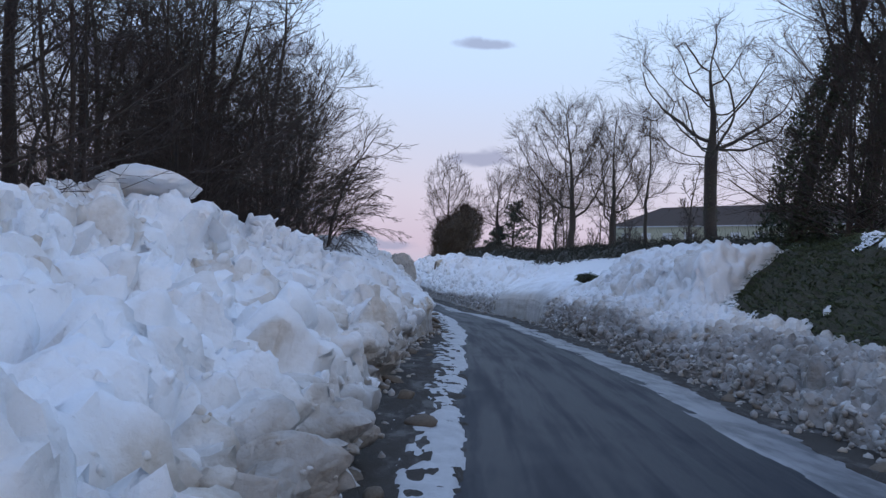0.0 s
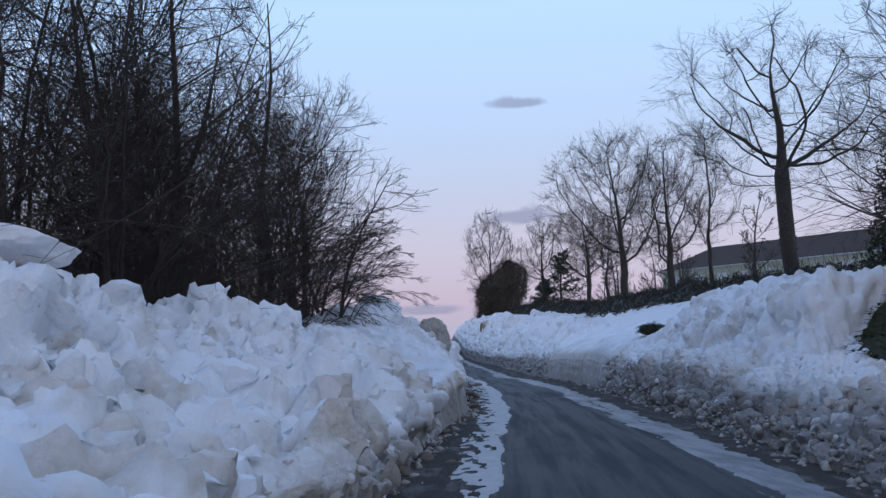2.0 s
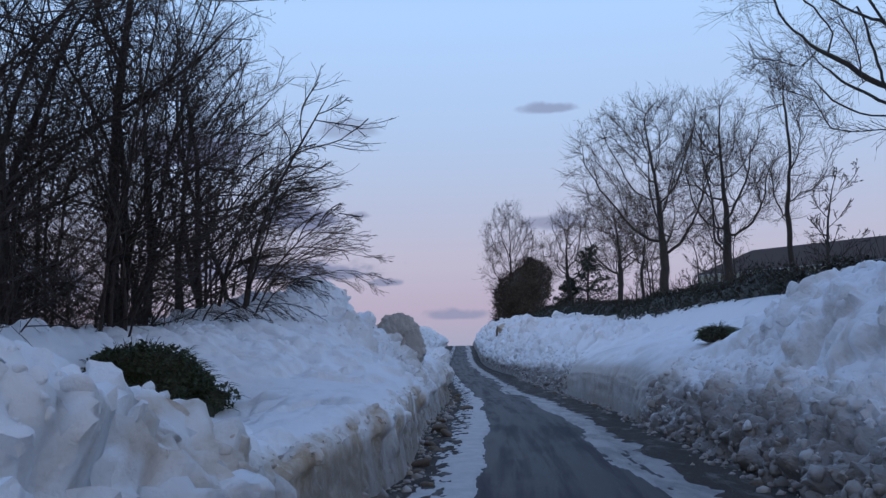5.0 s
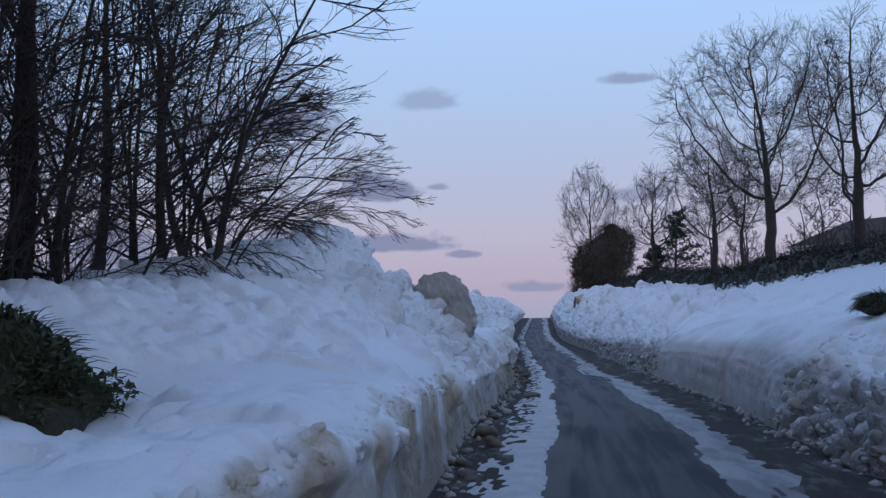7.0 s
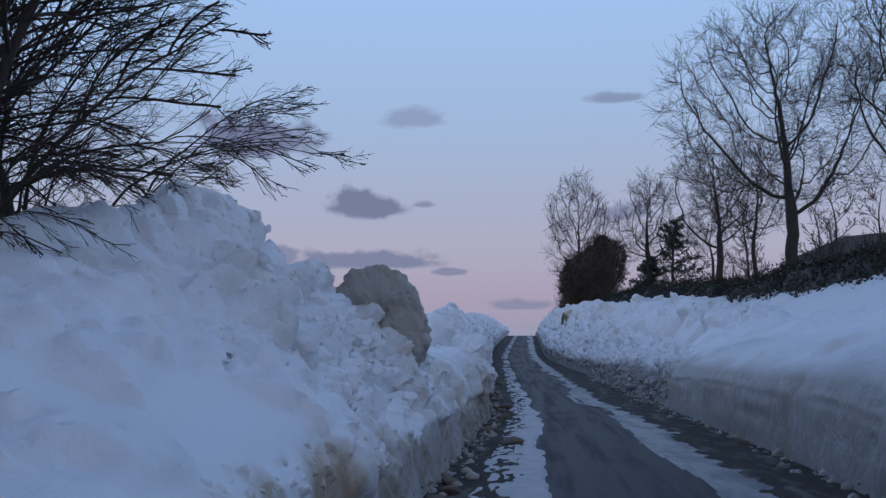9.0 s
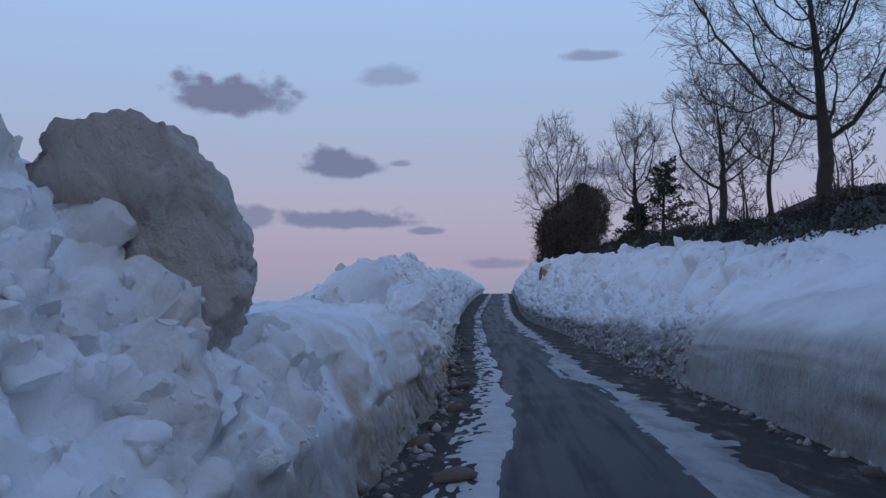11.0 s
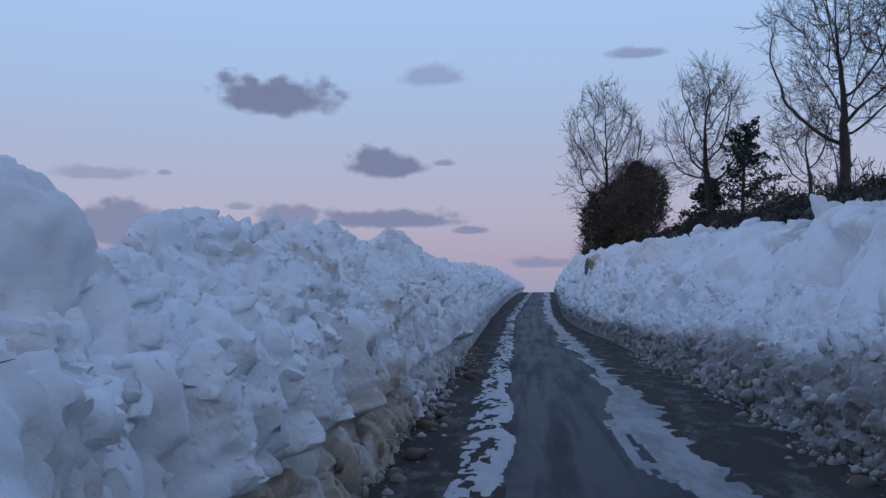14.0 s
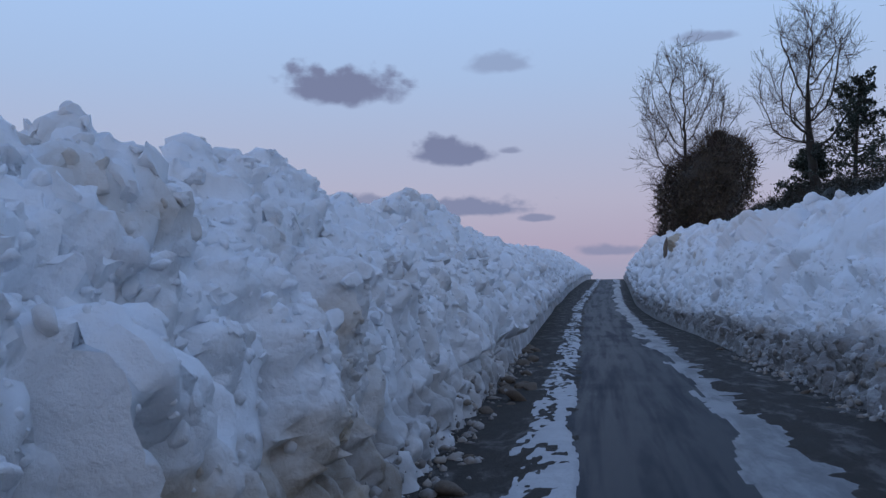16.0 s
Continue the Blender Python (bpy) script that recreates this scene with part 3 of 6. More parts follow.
RIGHT = [
    (-14, 1.0, (0, 0), (.3, .3), (.9, .6), (1.6, .75), (2.2, .7), (2.8, .65), (4.0, .5)),
    (12, 1.0, (0, 0), (.3, .3), (.9, .6), (1.6, .75), (2.2, .75), (2.8, .7), (4.0, .6)),
    (17.5, 1.0, (0, 0), (.25, .35), (.8, .7), (1.5, .95), (2.2, .95), (2.8, .9), (4.0, .8)),
    (21.2, .9, (0, 0), (.25, .4), (.8, .8), (1.5, 1.1), (2.2, 1.2), (2.8, 1.25), (4.0, 1.1)),
    (21.9, .9, (0, 0), (.25, .35), (.9, .75), (1.7, 1.05), (2.1, 2.1), (2.6, 2.6), (5.0, 2.5)),
    (26, .85, (0, 0), (.25, .4), (.85, .85), (1.6, 1.2), (2.1, 2.2), (2.7, 2.75), (5.5, 2.6)),
    (31.2, .8, (0, 0), (.2, .45), (.75, .95), (1.4, 1.35), (2.1, 2.2), (2.8, 2.75), (5.5, 2.5)),
    (33, .4, (0, 0), (.15, .6), (.5, 1.0), (1.3, 1.5), (2.5, 1.95), (3.3, 2.25), (5.5, 2.4)),
    (36, .15, (0, 0), (.05, .85), (.2, 1.15), (.9, 1.5), (2.5, 1.9), (3.3, 2.2), (5.5, 2.45)),
    (44, .15, (0, 0), (.05, .85), (.2, 1.15), (.9, 1.5), (2.5, 1.9), (3.3, 2.2), (5.5, 2.5)),
    (50, .25, (0, 0), (.1, .8), (.3, 1.1), (.9, 1.5), (2.3, 2.0), (3.3, 2.3), (5.5, 2.7)),
    (53.5, .7, (0, 0), (.3, .5), (.7, 1.0), (1.1, 1.4), (1.9, 2.1), (2.8, 2.75), (5.5, 3.0)),
    (58.5, .8, (0, 0), (.35, .6), (.9, 1.1), (1.4, 1.6), (2.2, 2.6), (3.0, 2.8), (5.5, 3.0)),
    (60.4, .7, (0, 0), (.35, .6), (1.0, 1.1), (1.5, 1.7), (2.2, 3.0), (3.0, 3.1), (5.5, 3.2)),
    (61.4, .7, (0, 0), (.35, .6), (1.0, 1.1), (1.5, 1.7), (2.2, 2.95), (3.0, 3.0), (5.5, 3.2)),
    (62.2, .8, (0, 0), (.35, .6), (.9, 1.1), (1.4, 1.5), (2.2, 2.5), (3.0, 2.7), (5.5, 3.0)),
    (65.4, .7, (0, 0), (.35, .7), (.9, 1.2), (1.4, 1.7), (2.2, 2.9), (3.0, 3.0), (5.5, 3.2)),
    (67.3, .7, (0, 0), (.35, .7), (.9, 1.2), (1.4, 1.8), (2.2, 3.1), (3.0, 3.1), (5.5, 3.2)),
    (73, .8, (0, 0), (.3, .8), (.8, 1.5), (1.4, 2.2), (2.2, 3.2), (3.4, 3.5), (5.5, 3.4)),
    (87, .8, (0, 0), (.2, 1.1), (.5, 1.9), (.9, 2.75), (1.5, 3.3), (3.0, 3.5), (5.5, 3.5)),
    (100, .8, (0, 0), (.2, 1.2), (.5, 2.2), (.9, 3.2), (1.5, 3.9), (3.0, 4.1), (5.5, 3.8)),
    (114, .8, (0, 0), (.2, 1.2), (.5, 2.2), (.9, 3.2), (1.5, 4.0), (3.0, 4.2), (5.5, 3.8)),
    (150, .8, (0, 0), (.2, .9), (.5, 1.5), (.9, 2.1), (1.5, 2.7), (3.0, 2.8), (5.5, 2.0)),
    (185, .8, (0, 0), (.2, .6), (.5, 1.0), (.9, 1.3), (1.5, 1.6), (3.0, 1.6), (5.5, 1.0)),
]


def bank_surface(stations, foot, side, ys, nv):
    st = np.array([s[0] for s in stations], float)
    rough = np.interp(ys, st, [s[1] for s in stations])
    K = len(stations[0]) - 2
    U = np.stack([np.interp(ys, st, [s[2 + k][0] for s in stations]) for k in range(K)], -1)
    Z = np.stack([np.interp(ys, st, [s[2 + k][1] for s in stations]) for k in range(K)], -1)
    length = np.concatenate([[0], np.cumsum(np.hypot(np.diff(U, axis=1), np.diff(Z, axis=1)).mean(0))])
    s = np.linspace(0, length[-1], nv)
    k = np.clip(np.searchsorted(length, s, "right") - 1, 0, K - 2)
    f = (s - length[k]) / (length[k + 1] - length[k])
    u = U[:, k] * (1 - f) + U[:, k + 1] * f
    z = Z[:, k] * (1 - f) + Z[:, k + 1] * f
    for _ in range(3):  # round the kinks of the slope a little
        z[:, 1:-1] = .25 * z[:, :-2] + .5 * z[:, 1:-1] + .25 * z[:, 2:]
        u[:, 1:-1] = .25 * u[:, :-2] + .5 * u[:, 1:-1] + .25 * u[:, 2:]
    P = np.stack([foot(ys)[:, None] + side * u, np.broadcast_to(ys[:, None], u.shape), road_z(ys)[:, None] - .12 + z + .12 * smooth(z, 0, .3)], -1)
    return P, rough[:, None] * np.ones(nv), s / length[-1], z


def make_bank(side, stations, foot, ys, nv, seed, label):
    P, rough, v, z = bank_surface(stations, foot, side, ys, nv)
    N = grid_normals(P) * (-side)
    if N[..., 2].mean() < 0:
        N = -N
    q = P.reshape(-1, 3)
    warp = np.stack([fbm(q * .9, 3, seed + k) for k in (50, 60, 70)], -1) - .5
    w = q + .45 * warp
    ripple = np.stack([fbm(q * 6, 3, seed + k) for k in (51, 61, 71)], -1) - .5
    big, big_edge, big_id = chunks(w + .10 * ripple, .80, seed, .80, 1.0)
    mid, mid_edge, mid_id = chunks(w + .12 * warp + .16 * ripple, .34, seed + 100, .8, 1.3)
    small, small_edge, small_id = chunks(w + .10 * ripple, .15, seed + 200, .8, 1.3)
    plate, plate_edge, plate_id = chunks(w, 1.5, seed + 250, 1.6, .3)
    swell = fbm(q * .45, 3, seed + 300) - .5
    fine = fbm(q * 7, 3, seed + 400) - .5
    r = rough.ravel()
    taper = smooth(np.tile(v, len(ys)), 0, .05)
    crumb = smooth(fbm(q * .6, 3, seed + 500), .40, .58)
    zz = z.ravel()
    yy = q[:, 1]
    shove = np.zeros(len(q))
    if side < 0:
        # the plough has sheared flat panels into the wall, between columns of rough blocks
        yw = yy + .22 * (fbm(np.stack([yy * 1.1, 0 * yy, zz * 1.3], -1), 3, seed + 43) - .5)
        col = np.stack([yw, 0 * yw, 0 * yw], -1) / .80
        cell = np.floor(col[:, 0]).astype(np.int64)
        jit = lambda c: c + .15 + .7 * hashed(np.stack([c, 0 * c, 0 * c], -1), seed + 44)
        mark = np.where(col[:, 0] < jit(cell), cell - 1, cell)
        gap = np.minimum(np.abs(col[:, 0] - jit(mark)), np.abs(col[:, 0] - jit(mark + 1))) * .80
        at = np.stack([mark, 0 * mark, 0 * mark], -1)
        kind, crown = hashed(at, seed + 45), hashed(at, seed + 46)
        wall = smooth(yy, 20.5, 22) * (1 - .8 * smooth(yy, 30, 32.5) * smooth(yy, 39, 37.5))
        top = .95 + .75 * crown - .25 * smooth(yy, 31, 29)
        cut = wall * (kind < .58) * smooth(zz, top + .04, top - .04)
        shear = smooth(zz + .22 * (fbm(np.stack([yy * 1.5, 0 * yy, 0 * yy], -1), 3, seed + 47) - .5), .62, .57) * smooth(yy, 20, 22)
        cut = np.maximum(cut * (1 - .55 * smooth(yy, 47, 49)), shear)
        butt = wall * (kind >= .58) * smooth(zz, 1.75, 1.2) * (1 - shear)
        body_cut = 1 - .2 * smooth(yy, 46, 48)
        shove = butt * ((.08 + .5 * (kind - .58)) * smooth(gap, 0, .05) - .10 * (1 - smooth(gap, 0, .035)) * (crown > .4)) * smooth(yy, 39, 41) * (.35 + .65 * smooth(yy, 46.5, 48))
        flute = wall * smooth(yy, 38.5, 40) * smooth(yy, 48, 46.5) * smooth(zz, 1.5, 1.3)
        shove = shove + flute * (.4 + .6 * smooth(yy, 42.5, 44)) * (.22 * (fbm(np.stack([yy * 2.2, 0 * yy, zz * .5], -1), 3, seed + 48) - .5) + .22 * (fbm(q * 2.5, 4, seed + 49) - .5) + .06 * (fbm(q * 9, 3, seed + 42) - .5))
        pillar, pillar_edge, _ = chunks(w * np.array([1, 1, .42]) + .05 * ripple, .34, seed + 990, .9, 1.1)
        low_wall = (.45 * smooth(yy, 43.2, 44.5) + .55 * smooth(yy, 46.5, 48)) * smooth(yy, 76, 72) * smooth(zz, 2.0, 1.5)
        shove = shove + low_wall * (.17 * (pillar - .25) - .10 * (1 - smooth(pillar_edge, 0, .10)))
        rubble = np.zeros(len(q))
        slab = np.zeros(len(q))
    else:
        cut = np.zeros(len(q))
        body_cut = 1.0
        shear = np.zeros(len(q))
        lumpy = np.interp(yy, [-20, 31, 34, 50, 53, 120], [1, 1, .1, .1, 1, 1])
        edge = np.interp(yy, [10, 22, 32, 52, 61, 80], [2.0, 1.0, 1.2, 1.3, 1.15, 1.0])
        rubble = lumpy * smooth(zz + .5 * swell, edge + .15, edge - .1)
        # whole slabs with a smooth slanting face
        slab = smooth(plate_id, .5, .52) * smooth(plate_edge, .03, .10) * smooth(yy, 50, 53) * smooth(zz, edge, edge + .3)
        slab = np.maximum(slab, smooth(zz - 1.45 - .22 * (yy - 63), 0, .12) * smooth(zz, 1.4, 1.6) * smooth(yy, 62.2, 62.7) * smooth(yy, 70.5, 70))
    upright = wall * smooth(zz, 1.6, 1.25) * smooth(yy, 41, 46) if side < 0 else np.zeros(len(q))
    body = np.maximum(r, .22) * (1 - .35 * upright) * (1 - rubble) * (1 - cut) * (1 - .85 * slab)
    body = body * body_cut
    heap = 1 + .45 * smooth(yy, 22, 19) if side < 0 else 1.0
    D = (taper * ((.30 * heap * body * (1 - .8 * upright) + .06 * rubble) * (big - .15) + (.10 + (.10 * smooth(yy, 22, 19) if side < 0 else 0) + (.45 * smooth(yy, 50, 54) * smooth(zz, 1.2, 1.7) if side > 0 else 0)) * (1 - cut) * (1 - rubble) * plate)).reshape(len(ys), nv)
    D[1:-1, 1:-1] = .5 * D[1:-1, 1:-1] + .125 * (D[:-2, 1:-1] + D[2:, 1:-1] + D[1:-1, :-2] + D[1:-1, 2:])
    soft = np.interp(yy, [30, 36, 48, 54], [.55, .6, .6, .95]) if side > 0 else 1.0
    d = taper * body * soft * ((.17 + .07 * crumb) * (mid - .3) * (1 - .45 * upright) + (.04 + .09 * crumb) * (small - .25) + .09 * fine)
    d += taper * rubble * (.22 * (mid - .25) + .13 * (small - .25) + .05 * fine)
    d -= taper * body * ((.10 * heap ** 2) * (1 - smooth(big_edge, 0, .09)) * (big_id > .3) + .07 * (1 - smooth(mid_edge, 0, .10)) * (mid_id > .45))
    d -= taper * rubble * .08 * (1 - smooth(mid_edge, 0, .12))
    d += taper * ((.05 + .13 * r) * swell * (1 - .7 * cut) + .012 * fine)
    calm = 1 - .65 * (smooth(yy, 38.5, 40) * smooth(yy, 47.5, 46.5) + smooth(yy, 22, 23.5) * smooth(yy, 31.5, 30)) * (side < 0)
    d += taper * calm * (1 - r) * (1 - cut) * (.16 * (fbm(q * 1.3, 3, seed + 310) - .5) + .07 * (fbm(q * 4, 3, seed + 320) - .5))
    d += taper * (shove + cut * (-.06 + .04 * (fbm(q * np.array([5, 5, 1.2]), 3, seed + 330) - .5)) + shear * .06 * small * small_id)
    if side > 0:  # the blade has left a plain face there, with a few level grooves
        plain = smooth(yy, 33.5, 35.5) * smooth(yy, 51.5, 49.5) * smooth(zz + .5 * (fbm(q * np.array([1, .9, .6]), 4, seed + 335) - .5), 1.4, 1.2)
        bed = zz + .16 * (fbm(np.stack([yy * .35, 0 * yy, 0 * yy], -1), 3, seed + 340) - .5)
        patchy = smooth(fbm(np.stack([yy * .5, 0 * yy, zz], -1), 3, seed + 345), .42, .6)
        groove = patchy * (-.03 * smooth(np.abs(bed - .78), .05, .0) - .015 * smooth(np.abs(bed - .45), .05, .0)) + .05 * (fbm(q * np.array([1.5, .8, 2]), 4, seed + 355) - .5) + .02 * (fbm(q * np.array([2, .5, 5]), 3, seed + 350) - .5)
        d = d * (1 - .85 * plain) + plain * taper * groove
        D = D * (1 - .85 * plain.reshape(D.shape))
    D = D + d.reshape(len(ys), nv)
    D[1:-1, 1:-1] = .88 * D[1:-1, 1:-1] + .03 * (D[:-2, 1:-1] + D[2:, 1:-1] + D[1:-1, :-2] + D[1:-1, 2:])
    d = D.ravel()
    out = q + N.reshape(-1, 3) * d[:, None]
    ob = mesh_object("snow_bank", out, grid_faces(len(ys), nv), SNOW)
    ob.data.set_sharp_from_angle(angle=math.radians(58))
    # dirt that the plough threw up: whole blocks stained, and spray near the lane; on the left also painted headlight
    # glow
    splash = np.interp(yy, [0, 22, 32, 36, 48, 53, 70], [.85, .95, 1.05, 1.6, 1.6, 1.1, .95]) if side > 0 else .62 + 0 * yy
    stain = smooth(fbm(q * np.array([.7, .7, 1.2]) + 9, 4, seed + 600), .54, .70)
    block = (big_id > .74) * smooth(fbm(q * 1.7, 3, seed + 700), .45, .62) * r
    veins = smooth(1 - np.abs(fbm(w * np.array([.8, .8, 2.2]), 3, seed + 800) - .5) * 14, .55, 1) * .35 * r
    low = smooth(zz, 1.3, .3)
    qs = q * np.array([1, .22, 1.5]) if side > 0 else q
    spray = smooth(zz + .7 * (fbm(qs * .8, 3, seed + 920) - .5), splash + .25, .25)
    run = smooth(fbm(q * np.array([2.2, 2.2, .45] if side < 0 else [1.0, .45, 2.6]) + 5, 3, seed + 910), .50, .66)
    # warm headlight glow low on the left wall, put into the colour as beige streaks
    headlight_cream = .9 * run * smooth(zz, 1.15, .8) * smooth(yy, 20, 22) * smooth(yy, 35, 33) if side < 0 else 0
    face = smooth(np.tile(v, len(ys)), .20, .15) if side < 0 else 1
    only_face = 1 - (1 - face) * smooth(yy, 20.5, 22) * smooth(yy, 33, 31)
    if side < 0:
        headlight_cream = headlight_cream + .30 * flute * smooth(fbm(np.stack([yy * 2.0, 0 * yy, zz * 1.1], -1) + 3, 4, seed + 985), .50, .64)
        # more of the car's headlight glow, painted beige on the wall at two places
        for y0, y1 in ((52.4, 55.6), (44.2, 46.6)):
            headlight_cream = headlight_cream + .55 * smooth(yy, y0 - .3, y0 + .3) * smooth(yy, y1 + .3, y1 - .3) * smooth(zz + .5 * (fbm(q * 1.8, 3, seed + 970) - .5), .95, .6)
    soil = smooth(yy, 23, 20) * smooth(fbm(w * np.array([.9, .9, 1.8]) + 31, 4, seed + 980), .565, .64) * (.5 + .5 * (mid_id > .35)) if side < 0 else 0
    grime_glow = np.clip(.75 * soil + (.45 - .2 * smooth(yy, 23, 20)) * (block if side < 0 else block * smooth(yy, 52, 48)) + .8 * veins + stain * (.08 + .75 * low) + spray * (.35 * smooth(fbm(qs * 1.6, 3, seed + 900), .36, .58) + .6 * run) + .3 * shear + headlight_cream, 0, 1) * only_face
    slush = (.95 if side > 0 else .75 - .55 * smooth(yy, 46, 49)) * (.8 + .2 * rubble) * smooth(zz + .6 * (fbm(qs * 1.1, 3, seed + 950) - .5), splash + .05, splash * .6)
    slush = np.maximum(slush, shear * (.10 + .45 * smooth(fbm(q * np.array([1.2, 1.2, 3]), 3, seed + 960), .35, .6)))
    set_attribute(ob, "broken", np.maximum(r * (1 - cut) * (1 - slab) * (.3 + .6 * crumb), rubble))
    slush = slush * only_face
    if side < 0:  # the wall farther on is cleaner
        grime_glow = grime_glow * (1 - .5 * smooth(yy, 56, 58)) * (1 - .3 * smooth(yy, 22, 20))
    set_attribute(ob, "grime_glow", grime_glow)
    set_attribute(ob, "slush", slush)
    return tagged(ob, label, "snow bank", kind="structure"), out.reshape(len(ys), nv, 3), N


near_left = np.concatenate([np.arange(-14, 0, .15), np.arange(0, 66, .045), np.arange(66, 90, .10), np.arange(90, 186, .25)])
near_right = np.concatenate([np.arange(-14, 5, .15), np.arange(5, 66, .06), np.arange(66, 110, .1), np.arange(110, 186, .25)])
bank_left, surf_left, norm_left = make_bank(-1, LEFT, left_foot, near_left, 112, 1, "tall ploughed wall of broken white snow blocks beside the lane")
bank_right, surf_right, norm_right = make_bank(1, RIGHT, right_foot, near_right, 96, 2, "ploughed bank of crumbled snow below the hedge")


# ---------------------------------------------------------------- trees
def tubes(P, R, sides):
    """Tubes along M polylines of n points: P (M, n, 3), R (M, n)."""
    M, n, _ = P.shape
    T = np.gradient(P, axis=1)
    T /= np.linalg.norm(T, axis=-1, keepdims=True) + 1e-9
    ref = np.where(np.abs(T[:, :1, 2:3]) > .8, np.array([1.0, 0, 0]), np.array([0, 0, 1.0]))
    A = np.cross(T, np.broadcast_to(ref, T.shape))
    A /= np.linalg.norm(A, axis=-1, keepdims=True) + 1e-9
    B = np.cross(T, A)
    ang = np.linspace(0, 2 * np.pi, sides, endpoint=False)
    ring = A[:, :, None] * np.cos(ang)[None, None, :, None] + B[:, :, None] * np.sin(ang)[None, None, :, None]
    V = P[:, :, None] + ring * R[:, :, None, None]
    idx = np.arange(M * n * sides).reshape(M, n, sides)
    nxt = np.roll(idx, -1, axis=2)
    F = np.stack([idx[:, :-1], nxt[:, :-1], nxt[:, 1:], idx[:, 1:]], -1).reshape(-1, 4)
    return V.reshape(-1, 3), F


def unit(v):
    return v / (np.linalg.norm(v, axis=-1, keepdims=True) + 1e-9)


def shoots(rng, P, R, count, lo, hi, length, angle, n, wander, lift, lean=(0, 0, 0), radius=.55, tip=.25, fall=.5):
    """Side shoots from M parent polylines; gives their polylines and radii."""
    M, m, _ = P.shape
    which = np.repeat(np.arange(M), count)
    K = len(which)
    t = (lo + (hi - lo) * (np.tile(np.arange(count), M) + rng.random(K)) / count) * (m - 1)
    i = np.clip(t.astype(int), 0, m - 2)
    f = (t - i)[:, None]
    start = P[which, i] * (1 - f) + P[which, i + 1] * f
    r0 = (R[which, i] * (1 - f[:, 0]) + R[which, i + 1] * f[:, 0]) * radius * (.7 + .5 * rng.random(K))
    along = unit(P[which, i + 1] - P[which, i])
    side = unit(np.cross(along, rng.normal(size=(K, 3))))
    a = np.radians(angle) * (.7 + .6 * rng.random(K))[:, None]
    d = unit(along * np.cos(a) + side * np.sin(a))
    plen = np.linalg.norm(np.diff(P, axis=1), axis=-1).sum(1)[which]
    L = length * plen * (.55 + .75 * rng.random(K)) * (1 - fall * (t / (m - 1)))
    out = np.zeros((K, n, 3))
    out[:, 0] = start
    for k in range(1, n):
        d = unit(d + wander * rng.normal(size=(K, 3)) + np.array([0, 0, lift]) + np.array(lean))
        out[:, k] = out[:, k - 1] + d * (L / (n - 1))[:, None]
    rad = r0[:, None] * np.linspace(1, tip, n)[None]
    return out, rad


def stem(rng, height, radius, n=9, wander=.05, lean=(0, 0, 0), base=(0, 0, 0), tip=.12):
    d, p, pts = np.array([0, 0, 1.0]), np.array(base, float), []
    pts.append(p.copy())
    for _ in range(n - 1):
        d = unit(d + wander * rng.normal(size=3) + np.array(lean))
        p = p + d * height / (n - 1)
        pts.append(p.copy())
    prof = np.linspace(1, tip, n)
    prof[0] *= 1.35
    return np.array(pts)[None], (radius * prof)[None]


def leaves(rng, centres, size, spread, flat=.5):
    """Small bent leaves, two triangles each, round given centres."""
    K = len(centres)
    c = centres + rng.normal(size=(K, 3)) * spread
    a = unit(rng.normal(size=(K, 3)))
    b = unit(np.cross(a, rng.normal(size=(K, 3)) + [0, 0, flat]))
    s = size * (.5 + rng.random(K))[:, None]
    up = np.cross(a, b) * s * .25
    V = np.stack([c - a * s, c - b * s * .5 + up, c + a * s, c + b * s * .5 + up], 1).reshape(-1, 3)
    i = np.arange(K)[:, None] * 4
    return V, np.concatenate([i + [0, 1, 2], i + [0, 2, 3]])


